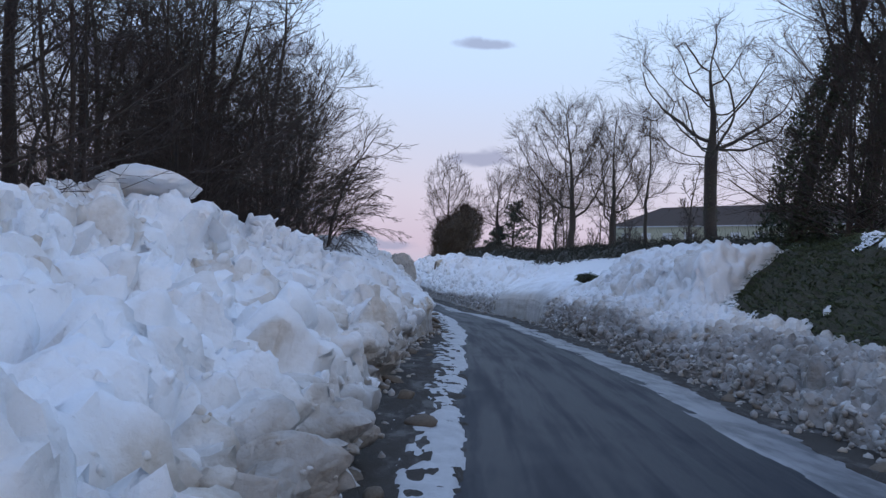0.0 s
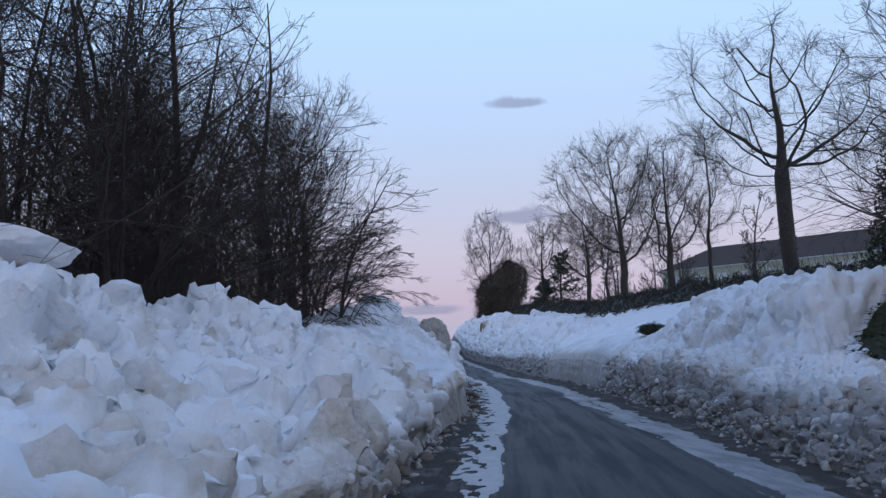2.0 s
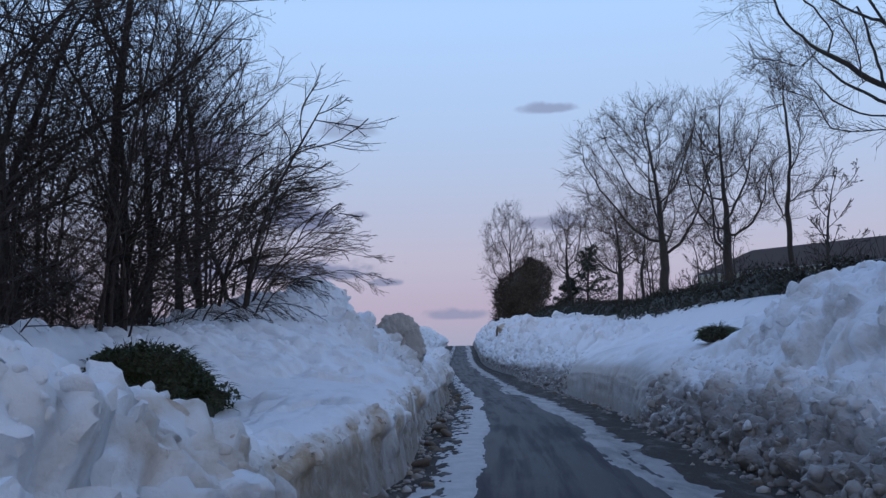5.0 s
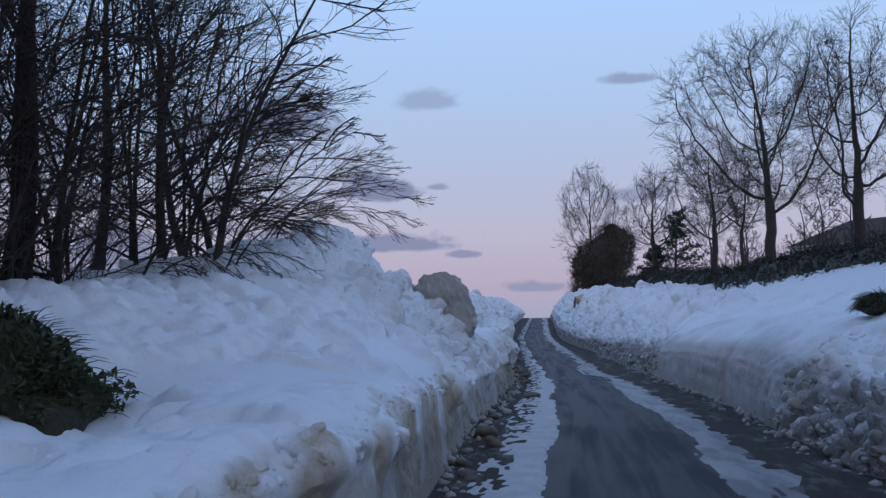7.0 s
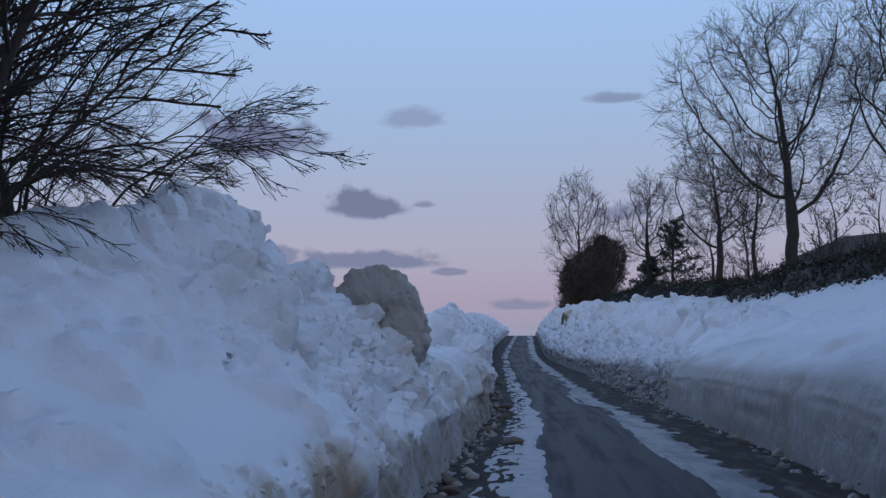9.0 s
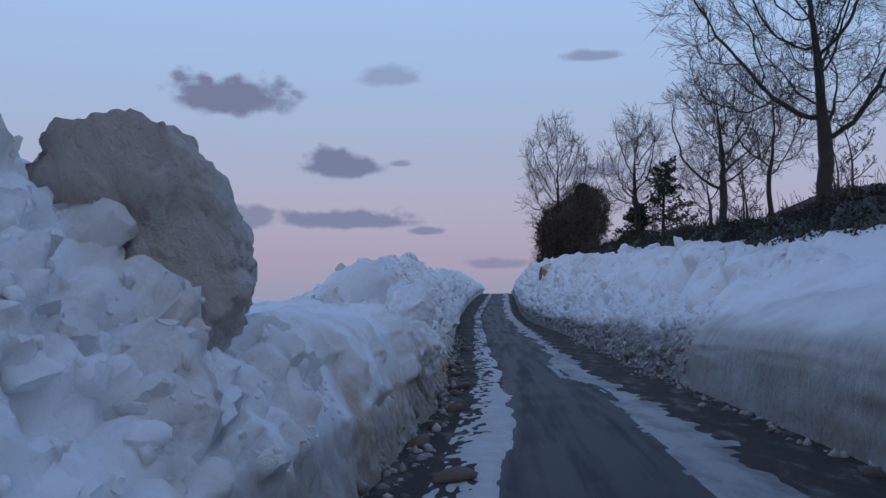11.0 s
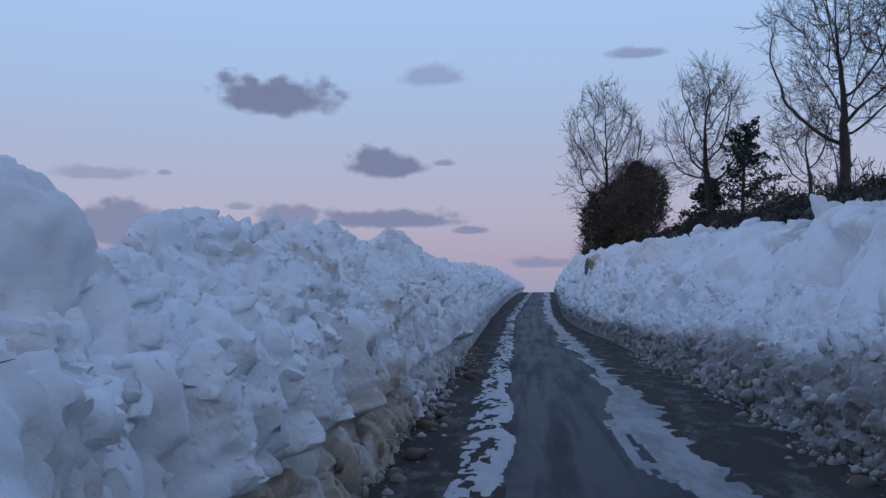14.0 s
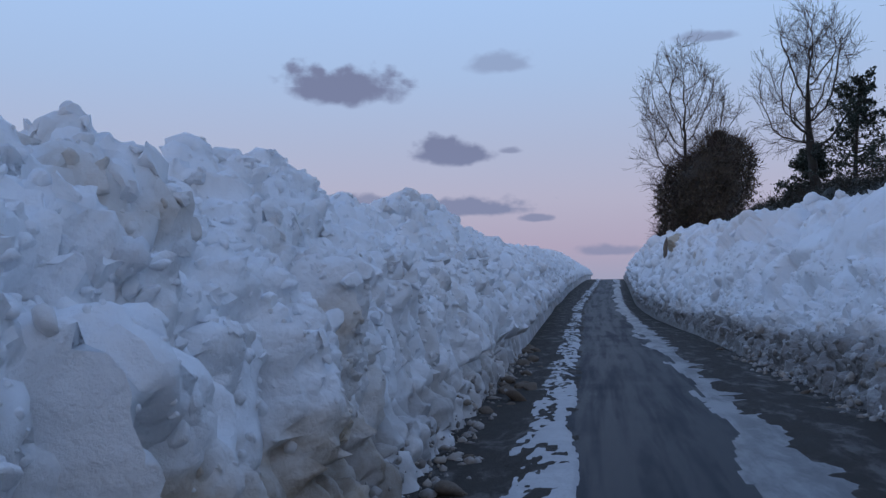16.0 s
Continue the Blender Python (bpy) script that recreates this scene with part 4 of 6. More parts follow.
def tree(name, at, seed, height, radius, label, limbs=9, first=.3, limb_len=.5, limb_angle=50, branches=7, branch_len=.45,
         twigs=6, twig_len=.45, sprays=3, spray_len=.5, lift=.06, lean=(0, 0, 0), wander=.10, bark=BARK, twig_bark=TWIG, stems=1, group="", twig_r=.006, sides=6, sway=.06):
    rng = np.random.default_rng(seed)
    root = new(name)
    root.location = at
    trunks = []
    for k in range(stems):
        base = (0, 0, -.4) if stems == 1 else (rng.normal() * .25, rng.normal() * .25, -.4)
        out = np.array(lean) * .5 + (0 if stems == 1 else 1) * np.array([rng.normal() * .05, rng.normal() * .05, 0])
        P, R = stem(rng, height * (.85 + .3 * rng.random() if stems > 1 else .95), radius * (1 if k == 0 else .75), 10, sway, out, base)
        trunks.append((P, R))
    P0, R0 = np.concatenate([t[0] for t in trunks]), np.concatenate([t[1] for t in trunks])
    P1, R1 = shoots(rng, P0, R0, limbs, first, .97, limb_len, limb_angle, 8, wander, lift, lean, .5, .2, .55)
    P2, R2 = shoots(rng, P1, R1, branches, .15, 1.0, branch_len, 42, 5, wander * 1.1, lift * .8, lean, .6, .3)
    P3, R3 = shoots(rng, P2, R2, twigs, .1, 1.0, twig_len, 38, 3, wander * 1.2, lift * .6, lean, .6, .4)
    R3 = np.maximum(R3, twig_r)
    for k in range(len(P0)):
        V, F = tubes(P0[k:k + 1], R0[k:k + 1], 9)
        mesh_object("trunk", V, F, bark, root)
    slim = 1.0 if twig_r > .003 else .45
    V1, F1 = tubes(P1, np.maximum(R1, .012 * slim), sides)
    V2, F2 = tubes(P2, np.maximum(R2, .007 * slim), 3)
    tagged(mesh_object("limb_work", np.concatenate([V1, V2]), np.concatenate([F1, F2 + len(V1)]), bark, root), kind="stuff")
    V3, F3 = tubes(P3, R3, 3)
    if sprays:
        P4, R4 = shoots(rng, P3, R3, sprays, .1, 1.0, spray_len, 35, 2, wander * 1.2, lift * .5, lean, .8, .5)
        V4, F4 = tubes(P4, np.maximum(R4, twig_r * .75), 3)
        V3, F3 = np.concatenate([V3, V4]), np.concatenate([F3, F4 + len(V3)])
    tagged(mesh_object("twig_spray", V3, F3, twig_bark, root), kind="stuff")
    tagged(root, label, "tree", group=group)
    return root, P0, P1, P2


def grow(rng, fork, top, width, count, step, low=.85, up=.10, lean=(0, 0)):
    """A branching skeleton that grows into a lumpy dome of free space: nodes, and the parent of each."""
    k = count * 5
    t, a = rng.random(k), rng.random(k) * 2 * np.pi
    env = width / 2 * np.clip(t + .06, 0, 1) ** .30 * np.clip(1 - t ** 2.3, 0, 1) ** .62
    env = env * (.50 + 1.0 * vnoise(np.stack([np.cos(a) * 2.2, np.sin(a) * 2.2, t * 4], -1) + 50, int(rng.integers(1000))))
    pick = rng.random(k) < (env / (width / 2)) ** 2
    t, a, env = t[pick][:count], a[pick][:count], env[pick][:count]
    r = env * rng.random(len(t)) ** .62
    z = fork * low + t * (top - fork * low)
    att = np.stack([r * np.cos(a) + lean[0] * z, r * np.sin(a) + lean[1] * z, z], -1)
    m = max(3, int(fork / step))
    sway = np.cumsum(rng.normal(size=(m + 1, 2)) * .022, 0)
    sway -= sway[0]
    zs = np.linspace(-.4, fork, m + 1)
    nodes = [np.array([sway[i, 0] + lean[0] * max(zs[i], 0), sway[i, 1] + lean[1] * max(zs[i], 0), zs[i]]) for i in range(m + 1)]
    parent = [-1] + list(range(m))
    first = int(m * .62)
    d = np.linalg.norm(att[:, None] - np.array(nodes[first:])[None], axis=-1)
    near, dist = d.argmin(1) + first, d.min(1)
    alive = np.ones(len(att), bool)
    for _ in range(160):
        if not alive.any():
            break
        pos = np.array(nodes)
        ids = np.unique(near[alive])
        acc = np.zeros((len(nodes), 3))
        np.add.at(acc, near[alive], unit(att[alive] - pos[near[alive]]))
        step_dir = unit(unit(acc[ids]) + rng.normal(size=(len(ids), 3)) * .09 + np.array([0, 0, up]))
        fresh = pos[ids] + step_dir * step
        start = len(nodes)
        nodes.extend(fresh)
        parent.extend(int(i) for i in ids)
        d = np.linalg.norm(att[:, None] - fresh[None], axis=-1)
        j = d.argmin(1)
        dd = d[np.arange(len(att)), j]
        better = dd < dist - 1e-4
        stuck = alive & ~better & np.isin(near, ids) & (rng.random(len(att)) < .5)
        near, dist = np.where(better, j + start, near), np.where(better, dd, dist)
        alive &= (dist > step * 1.25) & ~stuck
    return np.array(nodes), np.array(parent), m


def segment_tubes(A, B, TA, TB, RA, RB, sides):
    """One tapered tube from each point of A to its fellow of B."""
    ref = np.array([.31, .87, .38])
    ang = np.linspace(0, 2 * np.pi, sides, endpoint=False)
    rings = []
    for P, T, R in ((A, TA, RA), (B, TB, RB)):
        U = unit(np.cross(T, ref))
        W = np.cross(T, U)
        rings.append(P[:, None] + (U[:, None] * np.cos(ang)[None, :, None] + W[:, None] * np.sin(ang)[None, :, None]) * R[:, None, None])
    V = np.stack(rings, 1)
    idx = np.arange(V.shape[0] * 2 * sides).reshape(-1, 2, sides)
    nxt = np.roll(idx, -1, axis=2)
    F = np.stack([idx[:, 0], nxt[:, 0], nxt[:, 1], idx[:, 1]], -1).reshape(-1, 4)
    return V.reshape(-1, 3), F


def crown_tree(name, at, seed, height, fork, width, radius, label, count=600, step=.32, low=.85, up=.10, lean=(0, 0), twigs=4, twig_len=3.0, sprays=3, twig_r=.005,
               bark=BARK, twig_bark=TWIG, group="", droop=.09, category="tree"):
    rng = np.random.default_rng(seed)
    root = new(name)
    root.location = at
    N, parent, m = grow(rng, fork, height, width, count, step, low, up, lean)
    n = len(N)
    power = 1.8
    load = np.zeros(n)
    for i in range(n - 1, -1, -1):
        if load[i] == 0:
            load[i] = 1.0
        if parent[i] >= 0:
            load[parent[i]] += load[i]
    R = load ** (1 / power)
    R = twig_r * 1.5 + (R - 1) * (radius - twig_r * 1.5) / max(R[m] - 1, 1)
    R[:m] = np.maximum(R[:m], radius * np.linspace(1.35, 1.02, m))
    kid = np.arange(1, n)
    par = parent[kid]
    D = np.zeros((n, 3))
    D[kid] = unit(N[kid] - N[par])
    D[0] = (0, 0, 1)
    heavy = np.zeros(n, int) - 1
    for i in kid:
        p = parent[i]
        if heavy[p] < 0 or load[i] > load[heavy[p]]:
            heavy[p] = i
    main = heavy[par] == kid
    TA = np.where(main[:, None], D[par], D[kid])
    RA = np.where(main, R[par], np.minimum(R[par], R[kid] * 1.25))
    RB = R[kid]
    trunk = kid <= m
    V, F = segment_tubes(N[par][trunk], N[kid][trunk], TA[trunk], D[kid][trunk], RA[trunk], RB[trunk], 9)
    mesh_object("trunk", V, F, bark, root)
    parts = []
    for sel, sides in ((~trunk & (RB > .03), 7), (~trunk & (RB <= .03), 4)):
        parts.append(segment_tubes(N[par][sel], N[kid][sel], TA[sel], D[kid][sel], RA[sel], RB[sel], sides))
    V = np.concatenate([p[0] for p in parts])
    F = np.concatenate([parts[0][1], parts[1][1] + len(parts[0][0])])
    tagged(mesh_object("limb_work", V, F, bark, root), kind="stuff")
    thin = ~trunk & (RB < max(.020, twig_r * 3))
    P, RR = np.stack([N[par][thin], N[kid][thin]], 1), np.stack([RB[thin], RB[thin] * .8], 1)
    P3, R3 = shoots(rng, P, RR, twigs, .1, 1.0, twig_len, 36, 4, .13, droop, (*lean, 0), .7, .5, .2)
    V3, F3 = tubes(P3, np.maximum(R3, twig_r), 3)
    if sprays:
        P4, R4 = shoots(rng, P3, R3, sprays, .2, 1.0, .55, 36, 3, .15, droop, (*lean, 0), .8, .6, .3)
        V4, F4 = tubes(P4, np.maximum(R4, twig_r * .8), 3)
        V3, F3 = np.concatenate([V3, V4]), np.concatenate([F3, F4 + len(V3)])
    tagged(mesh_object("twig_spray", V3, F3, twig_bark, root), kind="stuff")
    tagged(root, label, category, group=group)
    return root, N[None, :m + 1]


# the row of bare trees along the hedge
ROW = "bare trees along the hedge"
oak, oak_trunk = crown_tree("bare_tree", (12.5, 35.9, 2.6), 11, 10.2, 4.8, 9.8, .17, "tall bare tree with ivy round its trunk", 420, .28, .80, .05, twigs=3, twig_r=.0036, droop=.0, group=ROW)
crown_tree("bare_tree", (11.4, 41.0, 2.6), 12, 7.3, 2.6, 3.4, .07, "slim bare tree rising above the hedge", 200, .26, .85, .20, twigs=3, twig_r=.004, group=ROW)
crown_tree("bare_tree", (11.9, 48.7, 2.9), 13, 7.8, 2.3, 5.8, .15, "bare spreading tree behind the hedge", 560, .26, .92, .08, twigs=3, twig_r=.0042, group=ROW)
crown_tree("bare_tree", (12.3, 60.1, 3.2), 14, 10.6, 3.0, 9.6, .19, "large bare spreading tree behind the hedge", 1050, .29, .95, .06, twigs=3, twig_r=.0048, group=ROW)
crown_tree("bare_tree", (12.7, 66.1, 3.4), 15, 6.2, 2.2, 4.4, .08, "small bare tree behind the hedge", 260, .26, .95, .08, twigs=3, twig_r=.0052, group=ROW)
crown_tree("bare_tree", (12.85, 72.9, 3.5), 16, 7.5, 2.7, 6.4, .14, "bare tree with an open crown", 620, .27, .92, .08, twigs=3, twig_r=.0055, group=ROW)
crown_tree("bare_tree", (14.6, 82.0, 3.9), 17, 5.4, 1.9, 3.6, .08, "small bare crooked tree", 220, .26, .9, .06, (-.06, 0), twigs=3, twig_r=.006, group=ROW)
crown_tree("bare_tree", (12.15, 89.0, 3.9), 18, 8.3, 3.2, 5.8, .14, "bare tree with ivy low on its trunk", 640, .28, .80, .12, twigs=3, twig_r=.006, group=ROW)
crown_tree("bare_tree", (9.3, 108.0, 4.2), 19, 11.2, 3.6, 7.4, .15, "bare tree rising out of an ivy-covered bush", 950, .32, .30, .24, twigs=3, twig_r=.0072, group=ROW)

small, _, _, _ = tree("bare_tree", (20, 96, 5.0), 20, 5.5, .10, "small bare tree in the distance", limbs=12, first=.15, limb_len=.5, limb_angle=48, branches=6, branch_len=.5,
                      twigs=5, twig_len=.5, sprays=1, lift=.08, group="distant bare trees", twig_r=.014)
rng = np.random.default_rng(5)
for x, y in ((18, 88), (21, 104), (17.5, 73), (24, 110), (20, 78), (17, 64), (19, 57), (26, 96), (30, 108), (23, 68), (36, 150), (44, 150), (52, 148), (28, 140)):
    m = pose(x, y, float(right_ground(x, y)) - .2, 0, 0, rng.uniform(0, 360))
    c = copy_thing(small, m)
    c.scale = (s := rng.uniform(.7, 1.15), s, s)


# ---------------------------------------------------------------- ivy, hedge, conifer
def leaf_object(name, rng, centres, size, spread, mat, parent, label="", flat=.5):
    V, F = leaves(rng, centres, size, spread, flat)
    return tagged(mesh_object(name, V, F, mat, parent, label, shade=False), kind="stuff")


def ivy_on_trunk(P0, count, z0, z1, reach, seed, parent):
    """Ivy leaves round a trunk's polyline, given in the tree's own space."""
    rng = np.random.default_rng(seed)
    t = rng.random(count)
    pts = P0[0]
    zs = z0 + (z1 - z0) * t
    c = np.stack([np.interp(zs, pts[:, 2], pts[:, k]) for k in range(3)], -1)
    a = rng.random(count) * 2 * np.pi
    r = reach * (.55 + .5 * rng.random(count)) * (1 - .35 * t) * (.7 + .6 * vnoise(np.stack([zs * 1.3, a, 0 * a], -1), seed))
    c[:, 0] += r * np.cos(a)
    c[:, 1] += r * np.sin(a)
    leaf_object("ivy", rng, c, .05, .03, IVY, parent, "dark green ivy")


ivy_on_trunk(oak_trunk, 2200, .2, 4.0, .25, 3, oak)


def blob_points(rng, count, centre, radii, seed, lumps=.35):
    d = unit(rng.normal(size=(count, 3)))
    d[:, 2] = np.where(d[:, 2] < -.3, -d[:, 2], d[:, 2])
    r = (1 - .35 * rng.random(count) ** 2)[:, None] * (1 - lumps + 2 * lumps * vnoise(d * 2.3 + seed, seed))[:, None]
    return np.array(centre) + d * r * np.array(radii)


def core_mesh(name, centre, radii, mat, parent, seed, sub=3, lumps=.35, shrink=.8):
    bm = bmesh.new()
    bmesh.ops.create_icosphere(bm, subdivisions=sub, radius=1)
    co = np.array([v.co[:] for v in bm.verts])
    s = (1 - lumps + 2 * lumps * vnoise(co * 2.3 + seed, seed)) * shrink
    for v, k in zip(bm.verts, s):
        v.co = Vector(centre) + Vector((v.co.x * radii[0], v.co.y * radii[1], v.co.z * radii[2])) * float(k)
    for f in bm.faces:
        f.smooth = True
    return part(name, bm, mat, parent)


# the bush at the foot of the far tree
bush = new("bush")
BUSH_LEAF = leaf_material("bush_leaf", (.034, .024, .015), (.13, .092, .056))
bush.location = (10.35, 107.2, 4.0)
rng = np.random.default_rng(8)


def bush_ring(z, a, seed):
    """How far the bush reaches at a height and bearing: upright below, a lopsided dome above."""
    z = z * (1.02 + .20 * np.maximum(-np.cos(a), 0))
    r = np.interp(z, [-.5, 0, 1.2, 2.6, 3.8, 4.8, 5.5, 6.1], [1.9, 1.95, 2.2, 2.6, 2.65, 2.2, 1.45, .1])
    return r * (.62 + .76 * fbm(np.stack([np.cos(a) * 2.4, np.sin(a) * 2.4, z * .8], -1) + 9, 4, seed))


zs, az = np.linspace(-.4, 5.7, 22), np.linspace(0, 2 * np.pi, 33)
Z, A = np.meshgrid(zs, az, indexing="ij")
RING = bush_ring(Z, A, 6) * .72
mesh_object("branch_core", np.stack([RING * np.cos(A) + .24 * Z - .75, RING * np.sin(A), Z], -1).reshape(-1, 3), grid_faces(*Z.shape), BUSH_LEAF, bush)
k = 9000
z, a = rng.uniform(-.3, 6.0, k), rng.uniform(0, 2 * np.pi, k)
r = bush_ring(z, a, 6) * (1.02 - .3 * rng.random(k) ** 2)
leaf_object("foliage", rng, np.stack([r * np.cos(a) + .24 * z - .75, r * np.sin(a), z], -1), .10, .10, BUSH_LEAF, bush)
k = 2000  # upright shoots all over it
z, a = rng.uniform(-.3, 5.6, k), rng.uniform(0, 2 * np.pi, k)
r = bush_ring(z, a, 6) * .9
rows = [np.stack([r * np.cos(a) + .24 * z - .75, r * np.sin(a), z], -1)]
d = unit(np.stack([np.cos(a) * .5, np.sin(a) * .5, np.full(k, .6)], -1) + rng.normal(size=(k, 3)) * .45)
for _ in range(4):
    rows.append(rows[-1] + d * rng.uniform(.08, .36, k)[:, None])
    d = unit(d + rng.normal(size=(k, 3)) * .16 + [0, 0, .08])
V, F = tubes(np.stack(rows, 1), np.full((k, 5), 1.0) * np.linspace(.015, .007, 5), 3)
tagged(mesh_object("twig_spray", V, F, TWIG_RED, bush), kind="stuff")
tagged(bush, "dense dark ivy bush round the foot of a bare tree", "bush")


def hedge_piece(y0, y1, seed):
    rng = np.random.default_rng(seed)
    ob = new("hedge")
    yc = (y0 + y1) / 2
    xc = np.interp(yc, [24, 60, 100], [11.0, 10.9, 11.4])
    zc = float(right_ground(11, yc)) - float(np.interp(yc, [30, 50, 60, 90], [.50, .56, .78, .42]))
    ob.location = (xc, yc, zc)
    L = (y1 - y0) / 2
    ys = np.linspace(-L - .3, L + .3, 26)
    a = np.linspace(-.2, np.pi + .2, 13)
    Y, A = np.meshgrid(ys, a, indexing="ij")
    R = .45 + .62 * fbm(np.stack([np.cos(A) * 1.5, (Y + yc) * 1.1, np.sin(A) * 1.5], -1), 3, seed)
    R = R * np.sqrt(np.clip(1 - (np.abs(Y) / (L + .3)) ** 10, 0, 1))
    P = np.stack([np.cos(A) * R * 1.0, Y, np.sin(A) * R * 1.30], -1)
    mesh_object("branch_core", P.reshape(-1, 3), grid_faces(*A.shape), HEDGE, ob)
    k = 5200
    yy, aa = rng.uniform(-L - .2, L + .2, k), rng.uniform(-.1, np.pi + .1, k)
    rr = .48 + .66 * fbm(np.stack([np.cos(aa) * 1.5, (yy + yc) * 1.1, np.sin(aa) * 1.5], -1), 3, seed) + rng.normal(size=k) * .06
    leaf_object("foliage", rng, np.stack([np.cos(aa) * rr, yy, np.sin(aa) * rr * 1.34], -1), .055, .03, HEDGE, ob)
    m = 220
    P0 = np.stack([np.stack([rng.normal(size=m) * .3, rng.uniform(-L, L, m), rng.uniform(.5, 1.0, m)], -1)], 1)
    d = np.stack([rng.normal(size=m) * .35, rng.normal(size=m) * .35, np.ones(m)], -1) * rng.uniform(.3, .75, m)[:, None]
    P = np.concatenate([P0, P0 + d[:, None] * .5, P0 + d[:, None]], 1)
    V, F = tubes(P, np.full((m, 3), .006), 3)
    tagged(mesh_object("twig_spray", V, F, TWIG, ob), kind="stuff")
    return tagged(ob, "dark clipped hedge on top of the roadside bank", "hedge", "hedge pieces")


for k in range(10):
    hedge_piece(23.5 + 8 * k, 31.5 + 8 * k, 40 + k)


def conifer(at, height, seed):
    rng = np.random.default_rng(seed)
    ob = new("conifer")
    ob.location = at
    P, R = stem(rng, height, .12, 9, .02)
    V, F = tubes(P, R, 8)
    mesh_object("trunk", V, F, BARK, ob)
    P1, R1 = shoots(rng, P, R, 52, .12, .98, .56, 80, 6, .07, .03, (0, 0, 0), .4, .2, .84)
    P2, R2 = shoots(rng, P1, R1, 11, .15, 1, .40, 48, 5, .08, -.02, (0, 0, 0), .6, .3)
    V1, F1 = tubes(P1, np.maximum(R1, .01), 4)
    mesh_object("limb_work", V1, F1, BARK_DARK, ob)
    c = np.concatenate([P2.reshape(-1, 3), P2.reshape(-1, 3), P1[:, 2:].reshape(-1, 3)])
    leaf_object("needles", rng, c, .075, .05, NEEDLE, ob, flat=2.0)
    return tagged(ob, "dark green conifer with drooping branches", "conifer tree")


conifer((13.3, 87.7, 3.9), 5.1, 61)
conifer((12.3, 90.2, 4.0), 2.9, 62)


# ---------------------------------------------------------------- the barn on the hill
def make_barn():
    ob = new("barn")
    ob.location, ob.rotation_euler = (50.8, 194.0, 6.8), (0, 0, radians(-56))
    L, W, H, top = 58.0, 14.0, 7.4, 11.7
    bm = bmesh.new()
    box(bm, 0, L, .03, .2, 0, H)
    wall = part("front_wall", bm, WALL_PAINT, ob)
    for k in range(58):  # vertical sheets, each proud of its neighbour by turns
        bm = bmesh.new()
        box(bm, k + .01, k + .99, -.03 * (k % 2), .026, 0, H)
        part("sheet", bm, WALL_PAINT, wall)
    bm = bmesh.new()
    box(bm, 0, .2, .2, W, 0, H)
    part("end_wall", bm, WALL_PAINT, ob)
    bm = bmesh.new()
    box(bm, L - .2, L, .2, W, 0, H)
    part("end_wall", bm, WALL_PAINT, ob)
    bm = bmesh.new()
    v = [bm.verts.new(c) for c in ((-.4, -.5, H - .05), (L + .4, -.5, H - .05), (L - 7, W / 2, top), (7, W / 2, top), (-.4, W + .5, H - .05), (L + .4, W + .5, H - .05))]
    for f in ((0, 1, 2, 3), (4, 3, 2, 5), (0, 3, 4), (1, 5, 2), (0, 4, 5, 1)):
        bm.faces.new([v[i] for i in f])
    part("roof", bm, ROOF, ob)
    bm = bmesh.new()
    box(bm, -.5, L + .5, -.62, -.5, H - .22, H - .02, .01)
    part("gutter", bm, GALVANISED, ob)
    for k in range(11):
        bm = bmesh.new()
        box(bm, 3 + 5 * k, 5.2 + 5 * k, -.06, -.035, 4.9, 6.1, .01)
        part("window", bm, SIGN_BACK, ob)
    return tagged(ob, "long low barn with pale walls and a brown roof", "barn")


make_barn()


# ---------------------------------------------------------------- the thicket beside the lane
THICK = "trees of the roadside thicket"
kinds = []
for k in range(5):
    t_ob, _, _, _ = tree("thicket_tree", (-60 - 6 * k, -40, 0), 70 + k, 8.4, .06, "bare dark thicket tree with many thin stems", limbs=17, first=.03, limb_len=.40, limb_angle=64,
                         branches=6, branch_len=.58, twigs=5, twig_len=.65, sprays=2, spray_len=.95, lift=.06, sides=4, lean=(.008, 0, 0), wander=.09, bark=BARK_DARK, twig_bark=TWIG_RED,
                         stems=3, group=THICK, twig_r=.0032)
    kinds.append(t_ob)
rng = np.random.default_rng(77)
spots = []
for y in np.arange(9, 35.5, 2.2):
    edge = float(np.interp(y, [9, 14, 20, 26, 30, 34, 36], [-7.4, -6.6, -5.0, -3.9, -3.5, -3.2, -3.0]))
    if y > 19 or int(y / 2.2) % 2:
        spots.append((edge - rng.uniform(0, .4), y))
    if 20 < y < 28:
        spots.append((edge - rng.uniform(1.6, 2.4), y + rng.uniform(-.5, .5)))
spots += [(-6.4, 25.2), (-5.6, 29.3), (-8.0, 28.0), (-6.8, 33.0), (-7.2, 22.0), (-8.4, 15.0), (-9.6, 17.5), (-8.0, 18.6), (-10.2, 20.5), (-7.6, 12.4), (-9.4, 12.2), (-7.6, 25.6), (-9.2, 27.0), (-8.4, 31.0), (-5.2, 30.6), (-6.2, 27.2), (-4.6, 32.6), (-7.0, 30.0)]
for n, (x, y) in enumerate(spots):
    s = rng.uniform(.85, 1.15) * (.70 if y > 26.5 else .95)
    z = float(ground_height(np.array([x]), np.array([y]))[0])
    z = max(z, 2.3 if y > 33 else 1.8)
    m = pose(x, y, z - .1, 0, 0, rng.uniform(-50, 50))
    if n < 5:
        kinds[n].matrix_basis = m
        kinds[n].scale = (s, s, s)
    else:
        c = copy_thing(kinds[n % 5], m)
        c.scale = (s, s, s)


